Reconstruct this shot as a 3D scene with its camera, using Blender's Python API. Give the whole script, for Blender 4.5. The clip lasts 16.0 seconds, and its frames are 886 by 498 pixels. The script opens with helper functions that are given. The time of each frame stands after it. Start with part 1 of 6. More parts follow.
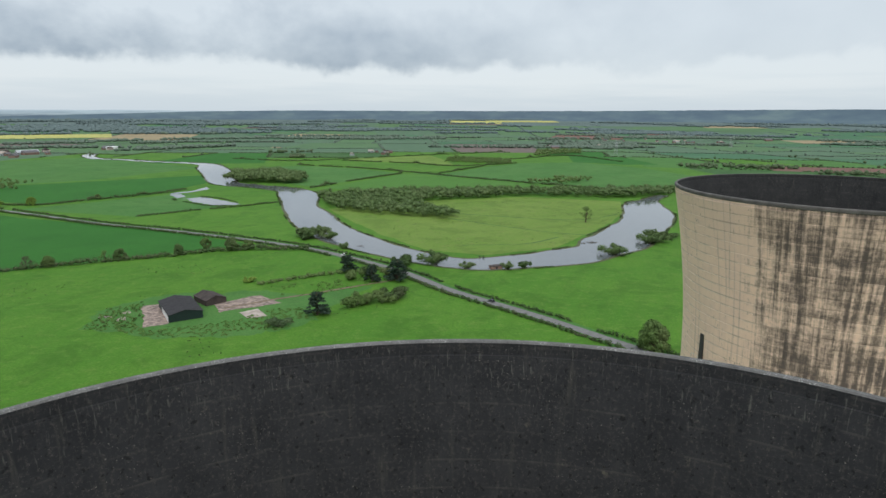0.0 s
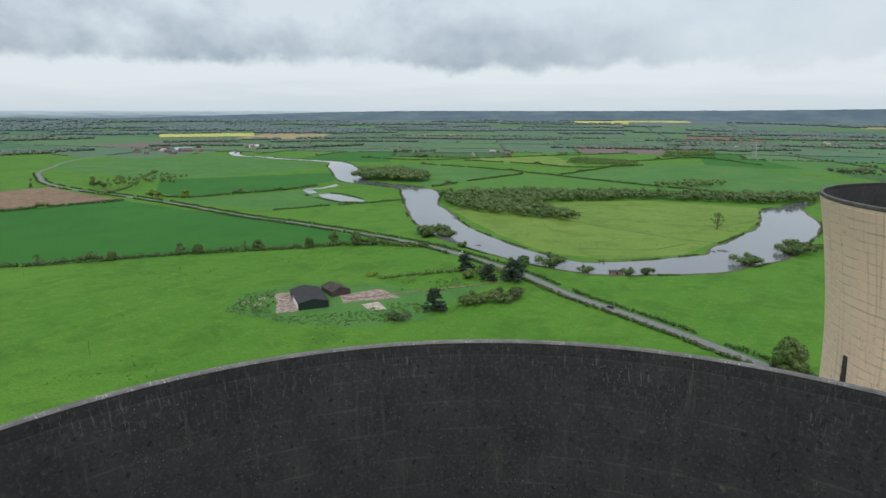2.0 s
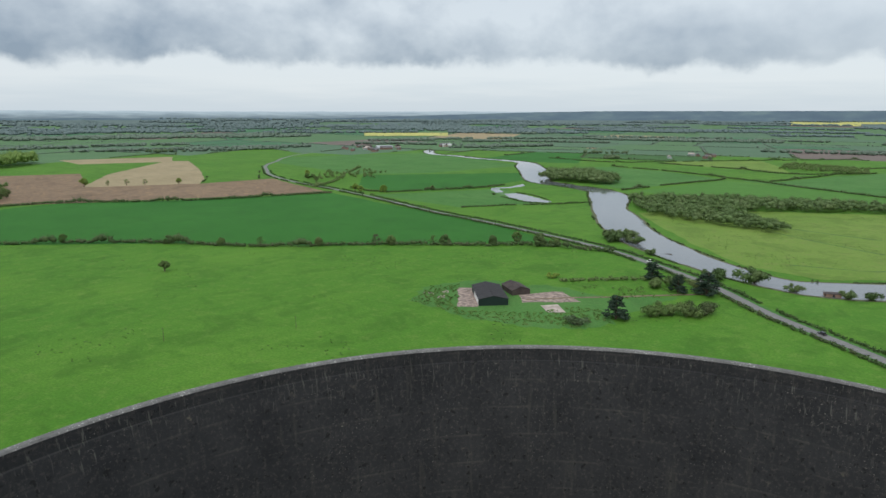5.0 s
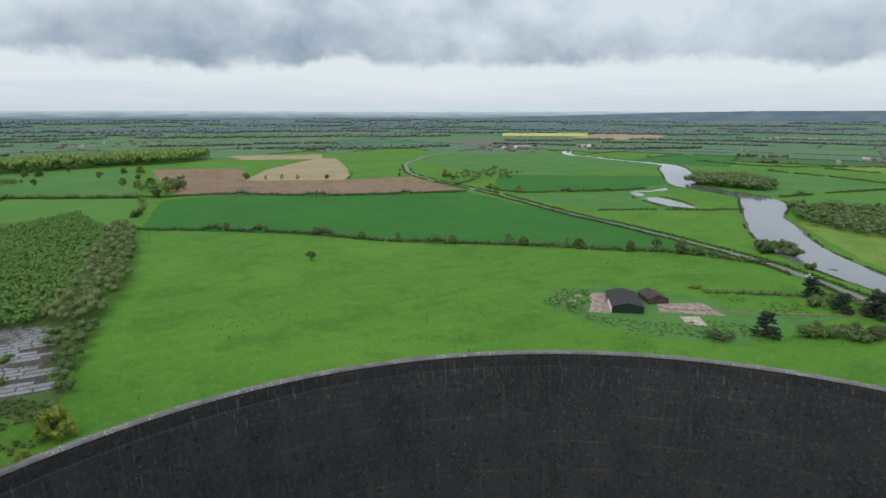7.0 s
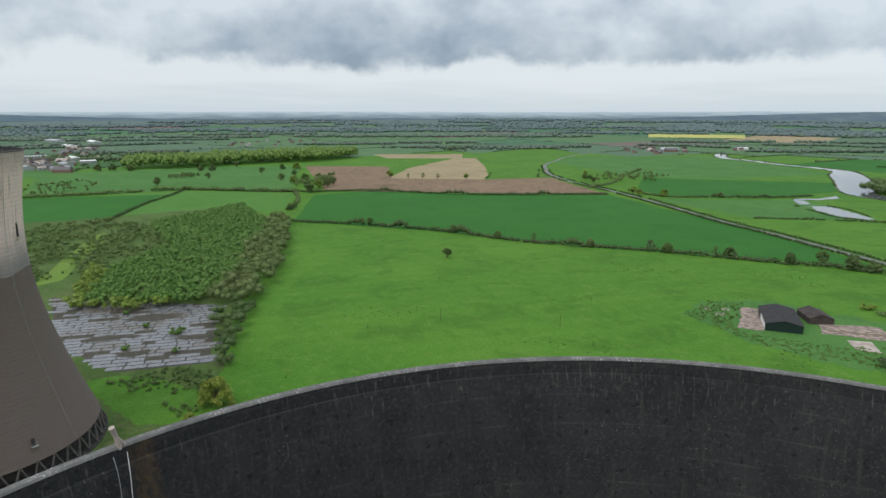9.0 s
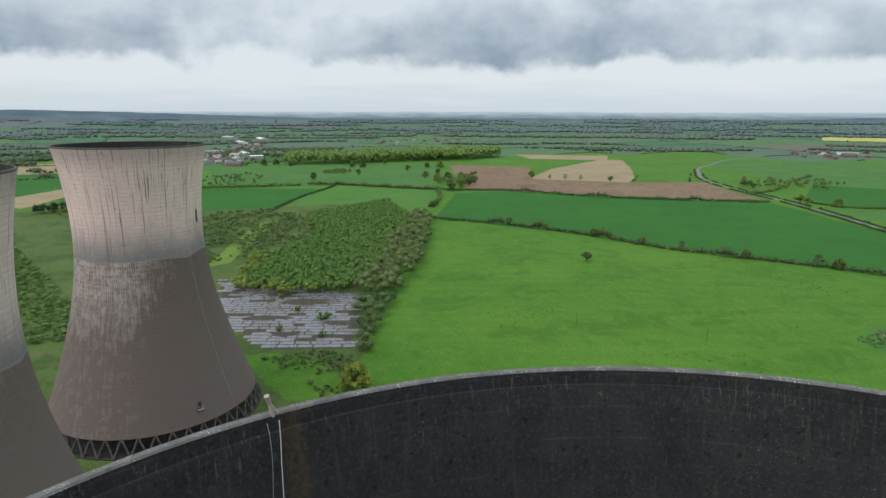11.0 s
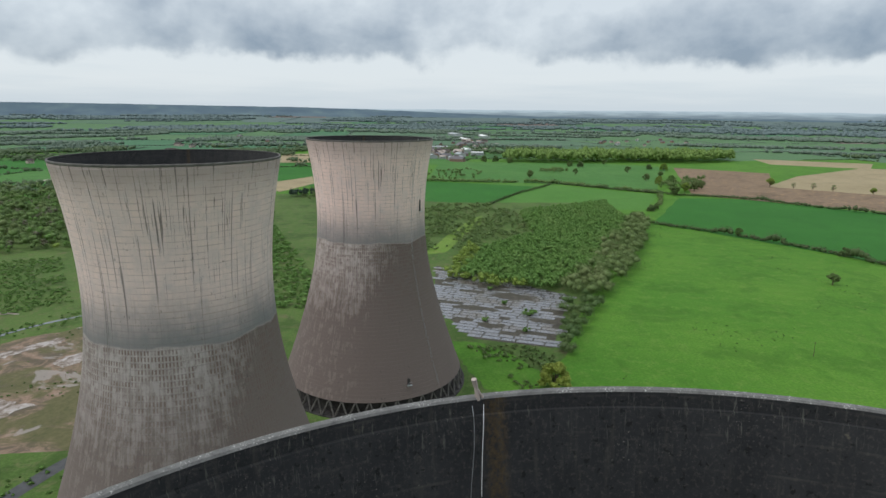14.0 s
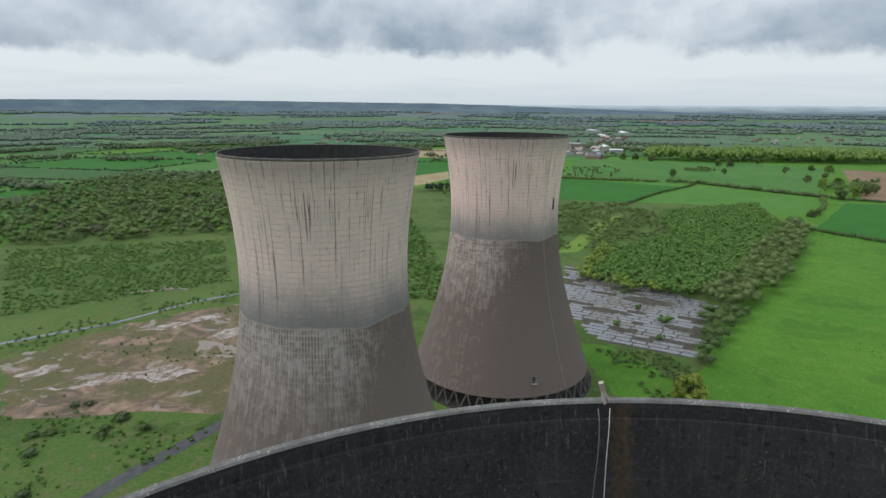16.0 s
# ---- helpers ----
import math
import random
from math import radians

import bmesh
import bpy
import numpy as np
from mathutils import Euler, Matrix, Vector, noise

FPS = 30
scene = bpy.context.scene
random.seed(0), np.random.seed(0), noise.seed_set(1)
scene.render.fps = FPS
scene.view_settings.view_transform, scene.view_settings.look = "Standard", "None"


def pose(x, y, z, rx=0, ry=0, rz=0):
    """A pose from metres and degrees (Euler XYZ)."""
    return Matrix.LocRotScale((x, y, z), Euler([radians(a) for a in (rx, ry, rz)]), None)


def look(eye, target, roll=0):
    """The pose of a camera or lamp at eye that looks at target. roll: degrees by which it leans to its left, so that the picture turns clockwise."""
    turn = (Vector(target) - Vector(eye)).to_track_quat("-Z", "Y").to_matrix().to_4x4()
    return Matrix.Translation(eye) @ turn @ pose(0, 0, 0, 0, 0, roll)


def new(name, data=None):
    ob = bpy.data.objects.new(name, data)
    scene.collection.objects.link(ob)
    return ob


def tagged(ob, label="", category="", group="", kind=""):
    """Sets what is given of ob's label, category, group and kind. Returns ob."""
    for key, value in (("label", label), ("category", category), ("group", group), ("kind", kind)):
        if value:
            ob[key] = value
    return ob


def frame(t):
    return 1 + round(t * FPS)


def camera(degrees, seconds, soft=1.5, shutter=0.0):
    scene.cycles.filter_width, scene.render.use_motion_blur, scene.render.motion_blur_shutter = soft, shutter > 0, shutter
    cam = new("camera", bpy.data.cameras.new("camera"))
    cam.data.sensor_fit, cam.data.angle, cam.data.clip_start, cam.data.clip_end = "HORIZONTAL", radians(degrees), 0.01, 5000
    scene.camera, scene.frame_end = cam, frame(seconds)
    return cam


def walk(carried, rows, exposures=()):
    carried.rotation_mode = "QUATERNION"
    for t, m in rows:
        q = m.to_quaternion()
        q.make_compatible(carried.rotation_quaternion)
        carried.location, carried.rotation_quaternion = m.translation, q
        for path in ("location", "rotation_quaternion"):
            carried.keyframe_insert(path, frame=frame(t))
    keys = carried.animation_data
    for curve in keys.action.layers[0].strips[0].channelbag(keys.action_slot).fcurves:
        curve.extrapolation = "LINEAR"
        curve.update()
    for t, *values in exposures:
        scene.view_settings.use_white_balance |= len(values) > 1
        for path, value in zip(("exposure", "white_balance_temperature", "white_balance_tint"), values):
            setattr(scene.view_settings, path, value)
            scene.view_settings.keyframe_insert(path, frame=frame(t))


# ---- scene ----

# ---- camera and its path: x, y, z, tilt, roll, turn ----
cam = camera(71.29, 16.0, soft=1.5)
ROWS = (
    (0, -0.874, -4.158, 101.406, 77.57, 0.34, 4.04),
    (0.5, -0.935, -4.600, 101.528, 77.57, 0.31, 6.7),
    (1, -0.957, -4.978, 101.641, 77.56, 0.27, 9.41),
    (1.5, -0.949, -5.298, 101.744, 77.54, 0.22, 12.41),
    (2, -0.917, -5.566, 101.836, 77.53, 0.2, 15.15),
    (2.5, -0.870, -5.789, 101.916, 77.52, 0.16, 17.9),
    (3, -0.813, -5.972, 101.983, 77.51, 0.12, 20.65),
    (3.5, -0.751, -6.120, 102.038, 77.51, 0.09, 23.49),
    (4.7, -0.611, -6.363, 102.114, 77.51, 0.13, 30.6),
    (6, -0.519, -6.504, 102.110, 77.51, 0.16, 38.45),
    (6.5, -0.508, -6.537, 102.086, 77.5, 0.14, 41.82),
    (7, -0.512, -6.562, 102.051, 77.5, 0.09, 44.87),
    (7.5, -0.533, -6.583, 102.005, 77.5, 0.06, 47.92),
    (8, -0.569, -6.602, 101.951, 77.5, 0.04, 51),
    (8.5, -0.620, -6.619, 101.888, 77.51, 0.01, 54.13),
    (9, -0.683, -6.638, 101.820, 77.53, 0, 57.63),
    (10.2, -0.875, -6.691, 101.642, 77.54, 0.06, 65.4),
    (11.5, -1.096, -6.766, 101.455, 77.52, 0.17, 73.9),
    (12, -1.169, -6.799, 101.394, 77.48, 0.28, 77.11),
    (12.5, -1.225, -6.833, 101.343, 77.42, 0.42, 80.38),
    (13, -1.258, -6.866, 101.306, 77.4, 0.49, 83.57),
    (13.5, -1.261, -6.898, 101.285, 77.37, 0.51, 86.82),
    (14, -1.226, -6.924, 101.285, 77.32, 0.52, 90.39),
    (14.5, -1.144, -6.944, 101.309, 77.23, 0.53, 93.58),
    (15, -1.006, -6.955, 101.360, 77.13, 0.48, 96.74),
    (15.5, -0.802, -6.953, 101.443, 77, 0.39, 99.85),
    (16, -0.521, -6.934, 101.563, 76.88, 0.3, 102.79))
walk(cam, [(t, pose(x, y, z, rx, 0, rz) @ pose(0, 0, 0, 0, 0, roll)) for t, x, y, z, rx, roll, rz in ROWS],
     exposures=((0, 0.04), (16, 0.04)))

# ---- sky and light ----
world = bpy.data.worlds.new("overcast_sky")
scene.world = world
world.use_nodes = True
SUN_EL, SUN_AZ = radians(48), radians(170)


def sky_nodes(nt):
    nt.nodes.clear()

    def math_(op, a, b=None, c=None):
        n = nt.nodes.new("ShaderNodeMath")
        n.operation = op
        for i, v in enumerate((a, b, c)):
            if v is None:
                continue
            if isinstance(v, (int, float)):
                n.inputs[i].default_value = v
            else:
                nt.links.new(v, n.inputs[i])
        return n.outputs[0]

    tc = nt.nodes.new("ShaderNodeTexCoord")
    sep = nt.nodes.new("ShaderNodeSeparateXYZ")
    nt.links.new(tc.outputs["Generated"], sep.inputs[0])
    z = math_("MAXIMUM", sep.outputs[2], 0.0)

    def cloud_noise(lift, scale, detail, rough, dist=0.0):
        com = nt.nodes.new("ShaderNodeCombineXYZ")
        nt.links.new(sep.outputs[0], com.inputs[0])
        nt.links.new(sep.outputs[1], com.inputs[1])
        nt.links.new(math_("MULTIPLY", z, lift), com.inputs[2])
        n = nt.nodes.new("ShaderNodeTexNoise")
        nt.links.new(com.outputs[0], n.inputs["Vector"])
        n.inputs["Scale"].default_value, n.inputs["Detail"].default_value = scale, detail
        n.inputs["Roughness"].default_value, n.inputs["Distortion"].default_value = rough, dist
        return math_("SUBTRACT", n.outputs[0], 0.5)

    def smooth(v, lo, hi, out_lo=0.0, out_hi=1.0):
        n = nt.nodes.new("ShaderNodeMapRange")
        n.interpolation_type = "SMOOTHSTEP"
        nt.links.new(v, n.inputs[0])
        for k, w in ((1, lo), (2, hi), (3, out_lo), (4, out_hi)):
            n.inputs[k].default_value = w
        return n.outputs[0]

    def blend(fac, a, b):
        n = nt.nodes.new("ShaderNodeMix")
        n.data_type = "RGBA"
        nt.links.new(fac, n.inputs[0])
        for sock, v in ((n.inputs[6], a), (n.inputs[7], b)):
            if isinstance(v, tuple):
                sock.default_value = (*v, 1)
            else:
                nt.links.new(v, sock)
        return n.outputs[2]

    # a deck of stratocumulus with flat, scalloped bases; a clear bright band below it along the skyline
    el = math_("MULTIPLY", z, 57.3)
    wide, scallop, puff, lump = cloud_noise(0.0, 2.3, 2, 0.5), cloud_noise(1.0, 8.0, 5, 0.55), cloud_noise(1.3, 17.0, 5, 0.55), cloud_noise(1.5, 6.5, 5, 0.5, 0.15)
    base = math_("ADD", math_("ADD", math_("MULTIPLY", wide, 4.5), math_("MULTIPLY", scallop, 5.0)), 4.1)
    over = math_("ADD", math_("SUBTRACT", el, base), math_("MULTIPLY", puff, 1.5))
    west = math_("ADD", math_("MULTIPLY", sep.outputs[0], -0.984), math_("MULTIPLY", sep.outputs[1], 0.18))
    heavy = smooth(west, -0.25, 0.75, 0.12, 1.0)
    edge = smooth(over, -0.35, 0.75)
    belly = math_("SUBTRACT", 1.0, smooth(over, 0.6, 5.5, 0.0, 0.75))
    dark = math_("ADD", math_("MULTIPLY", belly, 0.62), math_("MULTIPLY", math_("ADD", lump, math_("MULTIPLY", puff, 0.35)), 2.4))
    dark = math_("MINIMUM", math_("MAXIMUM", math_("MULTIPLY", dark, heavy), 0.0), 1.0)
    deck = blend(dark, (0.595, 0.655, 0.705), (0.225, 0.288, 0.370))
    streak = cloud_noise(14.0, 5.0, 4, 0.5)
    clear = blend(smooth(math_("ADD", el, math_("MULTIPLY", streak, 4.0)), 0.2, 3.2), (0.535, 0.610, 0.672), (0.640, 0.695, 0.735))
    cover = blend(edge, clear, deck)
    sky = nt.nodes.new("ShaderNodeTexSky")
    sky.sky_type, sky.sun_disc, sky.sun_elevation, sky.sun_rotation = "NISHITA", False, SUN_EL, SUN_AZ
    b1, b2, add = (nt.nodes.new(k) for k in ("ShaderNodeBackground", "ShaderNodeBackground", "ShaderNodeAddShader"))
    b1.inputs[1].default_value, b2.inputs[1].default_value = 1.06, 0.012
    zen = math_("ADD", math_("MULTIPLY", math_("MAXIMUM", math_("SUBTRACT", z, 0.18), 0.0), 0.95), 1.02)
    nt.links.new(zen, b1.inputs[1])
    nt.links.new(cover, b1.inputs[0])
    nt.links.new(sky.outputs[0], b2.inputs[0])
    nt.links.new(b1.outputs[0], add.inputs[0])
    nt.links.new(b2.outputs[0], add.inputs[1])
    out = nt.nodes.new("ShaderNodeOutputWorld")
    nt.links.new(add.outputs[0], out.inputs[0])


sky_nodes(world.node_tree)
sun = new("sun", bpy.data.lights.new("sun", "SUN"))
sun.data.energy, sun.data.angle, sun.data.color = 1.35, radians(40), (1.0, 0.97, 0.91)
sun.matrix_world = look((0, 0, 0), (-math.sin(SUN_AZ) * math.cos(SUN_EL), -math.cos(SUN_AZ) * math.cos(SUN_EL), -math.sin(SUN_EL)))


# ---- materials ----
class Nodes:
    """A short hand for building a node material."""

    def __init__(self, name, rough=0.85, spec=0.3, metal=0.0):
        self.mat = bpy.data.materials.new(name)
        self.mat.use_nodes = True
        self.nt = self.mat.node_tree
        self.bsdf = self.nt.nodes["Principled BSDF"]
        self.bsdf.inputs["Roughness"].default_value = rough
        self.bsdf.inputs["Specular IOR Level"].default_value = spec
        self.bsdf.inputs["Metallic"].default_value = metal
        self.tc = self.nt.nodes.new("ShaderNodeTexCoord")
        self.geo = self.nt.nodes.new("ShaderNodeNewGeometry")

    def set(self, socket, value):
        if hasattr(value, "links"):
            self.nt.links.new(value, socket)
        else:
            socket.default_value = value

    def math(self, op, a, b=0.0, clamp=False):
        n = self.nt.nodes.new("ShaderNodeMath")
        n.operation, n.use_clamp = op, clamp
        self.set(n.inputs[0], a)
        self.set(n.inputs[1], b)
        return n.outputs[0]

    def pos(self, scale=(1, 1, 1), local=False):
        n = self.nt.nodes.new("ShaderNodeMapping")
        n.inputs["Scale"].default_value = scale
        self.nt.links.new(self.tc.outputs["Object"] if local else self.geo.outputs["Position"], n.inputs[0])
        return n.outputs[0]

    def noise(self, vec, scale, detail=4.0, rough=0.55, dist=0.0):
        n = self.nt.nodes.new("ShaderNodeTexNoise")
        self.nt.links.new(vec, n.inputs["Vector"])
        n.inputs["Scale"].default_value, n.inputs["Detail"].default_value = scale, detail
        n.inputs["Roughness"].default_value, n.inputs["Distortion"].default_value = rough, dist
        return n.outputs[0]

    def step(self, v, lo, hi):
        n = self.nt.nodes.new("ShaderNodeMapRange")
        n.interpolation_type = "SMOOTHSTEP"
        self.set(n.inputs[0], v)
        self.set(n.inputs[1], lo)
        self.set(n.inputs[2], hi)
        return n.outputs[0]

    def ramp(self, v, stops):
        n = self.nt.nodes.new("ShaderNodeValToRGB")
        self.set(n.inputs[0], v)
        els = n.color_ramp.elements
        while len(els) < len(stops):
            els.new(0.5)
        for e, (p, c) in zip(els, stops):
            e.position, e.color = p, (*c, 1)
        return n.outputs[0]

    def mix(self, fac, a, b, mode="MIX"):
        n = self.nt.nodes.new("ShaderNodeMix")
        n.data_type, n.blend_type = "RGBA", mode
        self.set(n.inputs[0], fac)
        for s, v in ((n.inputs[6], a), (n.inputs[7], b)):
            self.set(s, (*v, 1) if isinstance(v, tuple) else v)
        return n.outputs[2]

    def bump(self, height, strength, distance):
        n = self.nt.nodes.new("ShaderNodeBump")
        n.inputs["Strength"].default_value, n.inputs["Distance"].default_value = strength, distance
        self.nt.links.new(height, n.inputs["Height"])
        self.nt.links.new(n.outputs[0], self.bsdf.inputs["Normal"])

    def done(self, colour):
        self.set(self.bsdf.inputs["Base Color"], (*colour, 1) if isinstance(colour, tuple) else colour)
        return self.mat


def plain(name, colour, rough=0.8, spec=0.3, metal=0.0, vary=0.25, scale=1.5):
    m = Nodes(name, rough, spec, metal)
    p = m.pos()
    n = m.noise(p, scale, 6)
    m.bump(n, 0.25, 0.02)
    dark = tuple(c * (1 - vary) for c in colour)
    light = tuple(min(1, c * (1 + vary)) for c in colour)
    return m.done(m.ramp(n, ((0.3, dark), (0.7, light))))


def grass(name, a, b, c, row=0.0, turn=0.0, tuft=0.5):
    """Pasture or crop: broad patches, fine tufts, and drill rows where row is their spacing in metres."""
    m = Nodes(name, 0.9, 0.15)
    p = m.pos()
    broad = m.noise(p, 0.012, 5, 0.6)
    mid = m.noise(p, 0.11, 5, 0.6)
    fine = m.noise(p, 0.9, 4, 0.7)
    col = m.ramp(broad, ((0.35, a), (0.65, b)))
    col = m.mix(m.math("MULTIPLY", m.step(mid, 0.5, 0.75), tuft), col, c)
    drift = m.noise(p, 0.035, 6, 0.7, 0.5)
    col = m.mix(m.math("MULTIPLY", m.step(drift, 0.48, 0.62), tuft * 0.85), col, tuple(v * 0.66 for v in a))
    col = m.mix(m.math("MULTIPLY", m.step(m.noise(p, 0.22, 6, 0.75), 0.48, 0.64), tuft * 0.42), col, tuple(v * 1.2 for v in c))
    col = m.mix(m.math("MULTIPLY", m.step(fine, 0.40, 0.62), 0.42), col, tuple(v * 0.55 for v in a))
    col = m.mix(m.math("MULTIPLY", m.step(m.noise(p, 0.33, 3, 0.6), 0.64, 0.72), tuft * 0.5), col, tuple(v * 0.5 for v in a))
    if row:
        mp = m.nt.nodes.new("ShaderNodeMapping")
        mp.inputs["Rotation"].default_value = (0, 0, radians(turn))
        m.nt.links.new(m.geo.outputs["Position"], mp.inputs[0])
        w = m.nt.nodes.new("ShaderNodeTexWave")
        w.inputs["Scale"].default_value, w.inputs["Distortion"].default_value = 0.314 / row, 1.5
        w.inputs["Detail"].default_value = 3
        m.nt.links.new(mp.outputs[0], w.inputs["Vector"])
        col = m.mix(m.math("MULTIPLY", w.outputs[1], 0.16), col, tuple(v * 0.55 for v in b))
    m.bump(fine, 0.5, 0.15)
    return m.done(col)


def leaves(name, dark, light, odd):
    m = Nodes(name, 0.75, 0.2)
    r = m.geo.outputs["Random Per Island"]
    oi = m.nt.nodes.new("ShaderNodeObjectInfo")
    p = m.pos()
    lo = tuple(a * 0.75 + b * 0.25 for a, b in zip(dark, light))
    hi = tuple(a * 0.12 + b * 0.88 for a, b in zip(dark, light))
    col = m.ramp(m.math("ADD", m.math("MULTIPLY", r, 0.45), m.math("MULTIPLY", m.noise(p, 0.16, 4, 0.6), 0.75)), ((0.36, lo), (0.86, hi)))
    col = m.mix(m.math("MULTIPLY", m.step(m.noise(p, 0.055, 3), 0.50, 0.66), 0.55), col, odd)
    col = m.mix(m.math("MULTIPLY", oi.outputs["Random"], 0.35), col, odd)
    return m.done(col)


PASTURE = grass("pasture_grass", (0.060, 0.172, 0.016), (0.092, 0.210, 0.023), (0.118, 0.208, 0.036), row=14.0, turn=18, tuft=0.65)
MEADOW = grass("river_meadow_grass", (0.125, 0.215, 0.034), (0.158, 0.238, 0.046), (0.170, 0.200, 0.060), tuft=0.7)
CROP = grass("winter_wheat", (0.026, 0.126, 0.016), (0.036, 0.150, 0.021), (0.036, 0.123, 0.020), row=9.0, turn=35, tuft=0.3)
CROP2 = grass("young_barley", (0.068, 0.182, 0.028), (0.084, 0.202, 0.036), (0.064, 0.158, 0.034), row=12.0, turn=20, tuft=0.3)
GRASS2 = grass("grazed_field", (0.055, 0.160, 0.032), (0.080, 0.188, 0.044), (0.095, 0.166, 0.052))
GRASS3 = grass("dull_field", (0.040, 0.110, 0.030), (0.060, 0.135, 0.040), (0.070, 0.120, 0.045))
SOIL = grass("ploughed_soil", (0.180, 0.126, 0.086), (0.225, 0.158, 0.104), (0.400, 0.250, 0.125), row=7.0, turn=60, tuft=0.85)
STRAW = grass("dry_stubble", (0.300, 0.240, 0.140), (0.360, 0.290, 0.175), (0.270, 0.210, 0.120), row=8.0, turn=10)
RAPE = grass("rapeseed_bloom", (0.560, 0.500, 0.020), (0.640, 0.570, 0.030), (0.420, 0.430, 0.040))
# Rapeseed with the far haze mixed into its colour.
RAPE_FAR = grass("haze_tinted_rapeseed", (0.440, 0.420, 0.130), (0.480, 0.460, 0.150), (0.380, 0.380, 0.140))
REDSOIL = grass("red_soil", (0.170, 0.095, 0.075), (0.200, 0.110, 0.085), (0.150, 0.100, 0.080))
SCRUB = grass("rough_scrub_ground", (0.062, 0.118, 0.024), (0.092, 0.145, 0.036), (0.125, 0.115, 0.058), tuft=0.95)


def demolition_ground():
    """Crushed brick and concrete, silt, moss and weeds in ragged patches."""
    m = Nodes("bare_demolition_ground", 0.9, 0.25)
    p = m.pos()
    a, b_, c, d = m.noise(p, 0.030, 6, 0.65, 0.6), m.noise(p, 0.10, 6, 0.7, 0.8), m.noise(p, 0.45, 5, 0.7), m.noise(p, 0.055, 5, 0.65, 1.0)
    col = m.ramp(b_, ((0.30, (0.070, 0.060, 0.042)), (0.45, (0.115, 0.088, 0.060)), (0.58, (0.235, 0.158, 0.112)), (0.72, (0.29, 0.232, 0.195))))
    col = m.mix(m.math("MULTIPLY", m.step(a, 0.44, 0.54), 0.88), col, m.ramp(c, ((0.3, (0.060, 0.068, 0.022)), (0.7, (0.118, 0.108, 0.046)))))
    col = m.mix(m.math("MULTIPLY", m.step(d, 0.57, 0.62), 0.8), col, (0.27, 0.235, 0.21))
    col = m.mix(m.math("MULTIPLY", m.step(c, 0.60, 0.70), 0.6), col, (0.06, 0.055, 0.04))
    m.bump(c, 0.6, 0.2)
    return m.done(col)


MUD = demolition_ground()
LEAF = leaves("spring_leaves", (0.050, 0.094, 0.027), (0.126, 0.196, 0.054), (0.150, 0.172, 0.070))
LEAFB = leaves("bright_leaves", (0.052, 0.116, 0.024), (0.118, 0.226, 0.048), (0.138, 0.215, 0.060))
BUDDING = leaves("bare_budding_twigs", (0.070, 0.066, 0.044), (0.135, 0.125, 0.080), (0.125, 0.140, 0.070))
POPLAR = leaves("young_poplar_leaves", (0.092, 0.155, 0.036), (0.168, 0.262, 0.062), (0.185, 0.255, 0.075))
LEAFY = leaves("yellow_green_leaves", (0.100, 0.160, 0.026), (0.205, 0.295, 0.052), (0.210, 0.260, 0.062))
WILLOW = leaves("grey_green_willow_leaves", (0.044, 0.083, 0.027), (0.106, 0.166, 0.052), (0.125, 0.160, 0.066))
MAPLE = leaves("yellow_maple_leaves", (0.150, 0.200, 0.030), (0.260, 0.315, 0.055), (0.255, 0.285, 0.065))
LEAFD = leaves("cedar_needles", (0.014, 0.030, 0.018), (0.036, 0.066, 0.038), (0.032, 0.050, 0.034))
HEDGE = leaves("hawthorn_hedge", (0.030, 0.062, 0.018), (0.068, 0.120, 0.034), (0.090, 0.095, 0.050))
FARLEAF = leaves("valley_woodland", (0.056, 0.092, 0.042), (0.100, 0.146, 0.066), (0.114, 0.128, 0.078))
# Distance haze tinted into the leaf colours, bluer first and then paler.
FARBLUE = leaves("haze_tinted_woodland", (0.096, 0.136, 0.100), (0.122, 0.166, 0.120), (0.122, 0.152, 0.120))
FARHAZE = leaves("haze_pale_woodland", (0.098, 0.136, 0.134), (0.118, 0.158, 0.152), (0.120, 0.156, 0.154))
# Copies of the near fields, greyed and blued to paint in distance haze.
FAR_A = grass("haze_tinted_grass", (0.080, 0.160, 0.070), (0.100, 0.182, 0.080), (0.112, 0.168, 0.088), tuft=0.3)
FAR_B = grass("haze_tinted_crop", (0.056, 0.145, 0.072), (0.070, 0.164, 0.082), (0.076, 0.150, 0.084), tuft=0.3)
FAR_C = grass("haze_tinted_dull_field", (0.082, 0.150, 0.086), (0.100, 0.168, 0.098), (0.110, 0.156, 0.104), tuft=0.3)
FAR_E = grass("haze_grey_field", (0.110, 0.152, 0.140), (0.120, 0.162, 0.148), (0.115, 0.150, 0.145))
FAR_D = grass("haze_tinted_soil", (0.150, 0.120, 0.105), (0.175, 0.140, 0.120), (0.150, 0.130, 0.110))
BARK = plain("bark", (0.085, 0.062, 0.045), vary=0.4)
ASPHALT = plain("worn_asphalt", (0.16, 0.155, 0.15), 0.75, vary=0.2, scale=0.4)
TARMAC = plain("dark_site_tarmac", (0.060, 0.060, 0.062), 0.7, vary=0.3, scale=0.4)
DIRT = plain("bare_earth", (0.16, 0.115, 0.075), vary=0.35, scale=0.3)
BANK = plain("muddy_grassed_bank", (0.075, 0.080, 0.036), vary=0.45, scale=0.3)
GRIME = plain("mossy_joint_dirt", (0.055, 0.048, 0.034), vary=0.5, scale=0.5)
PINK = plain("pinkish_broken_concrete", (0.25, 0.190, 0.160), 0.85, vary=0.7, scale=0.4)
HARD = plain("old_concrete_yard", (0.36, 0.30, 0.26), 0.8, vary=0.3, scale=0.25)
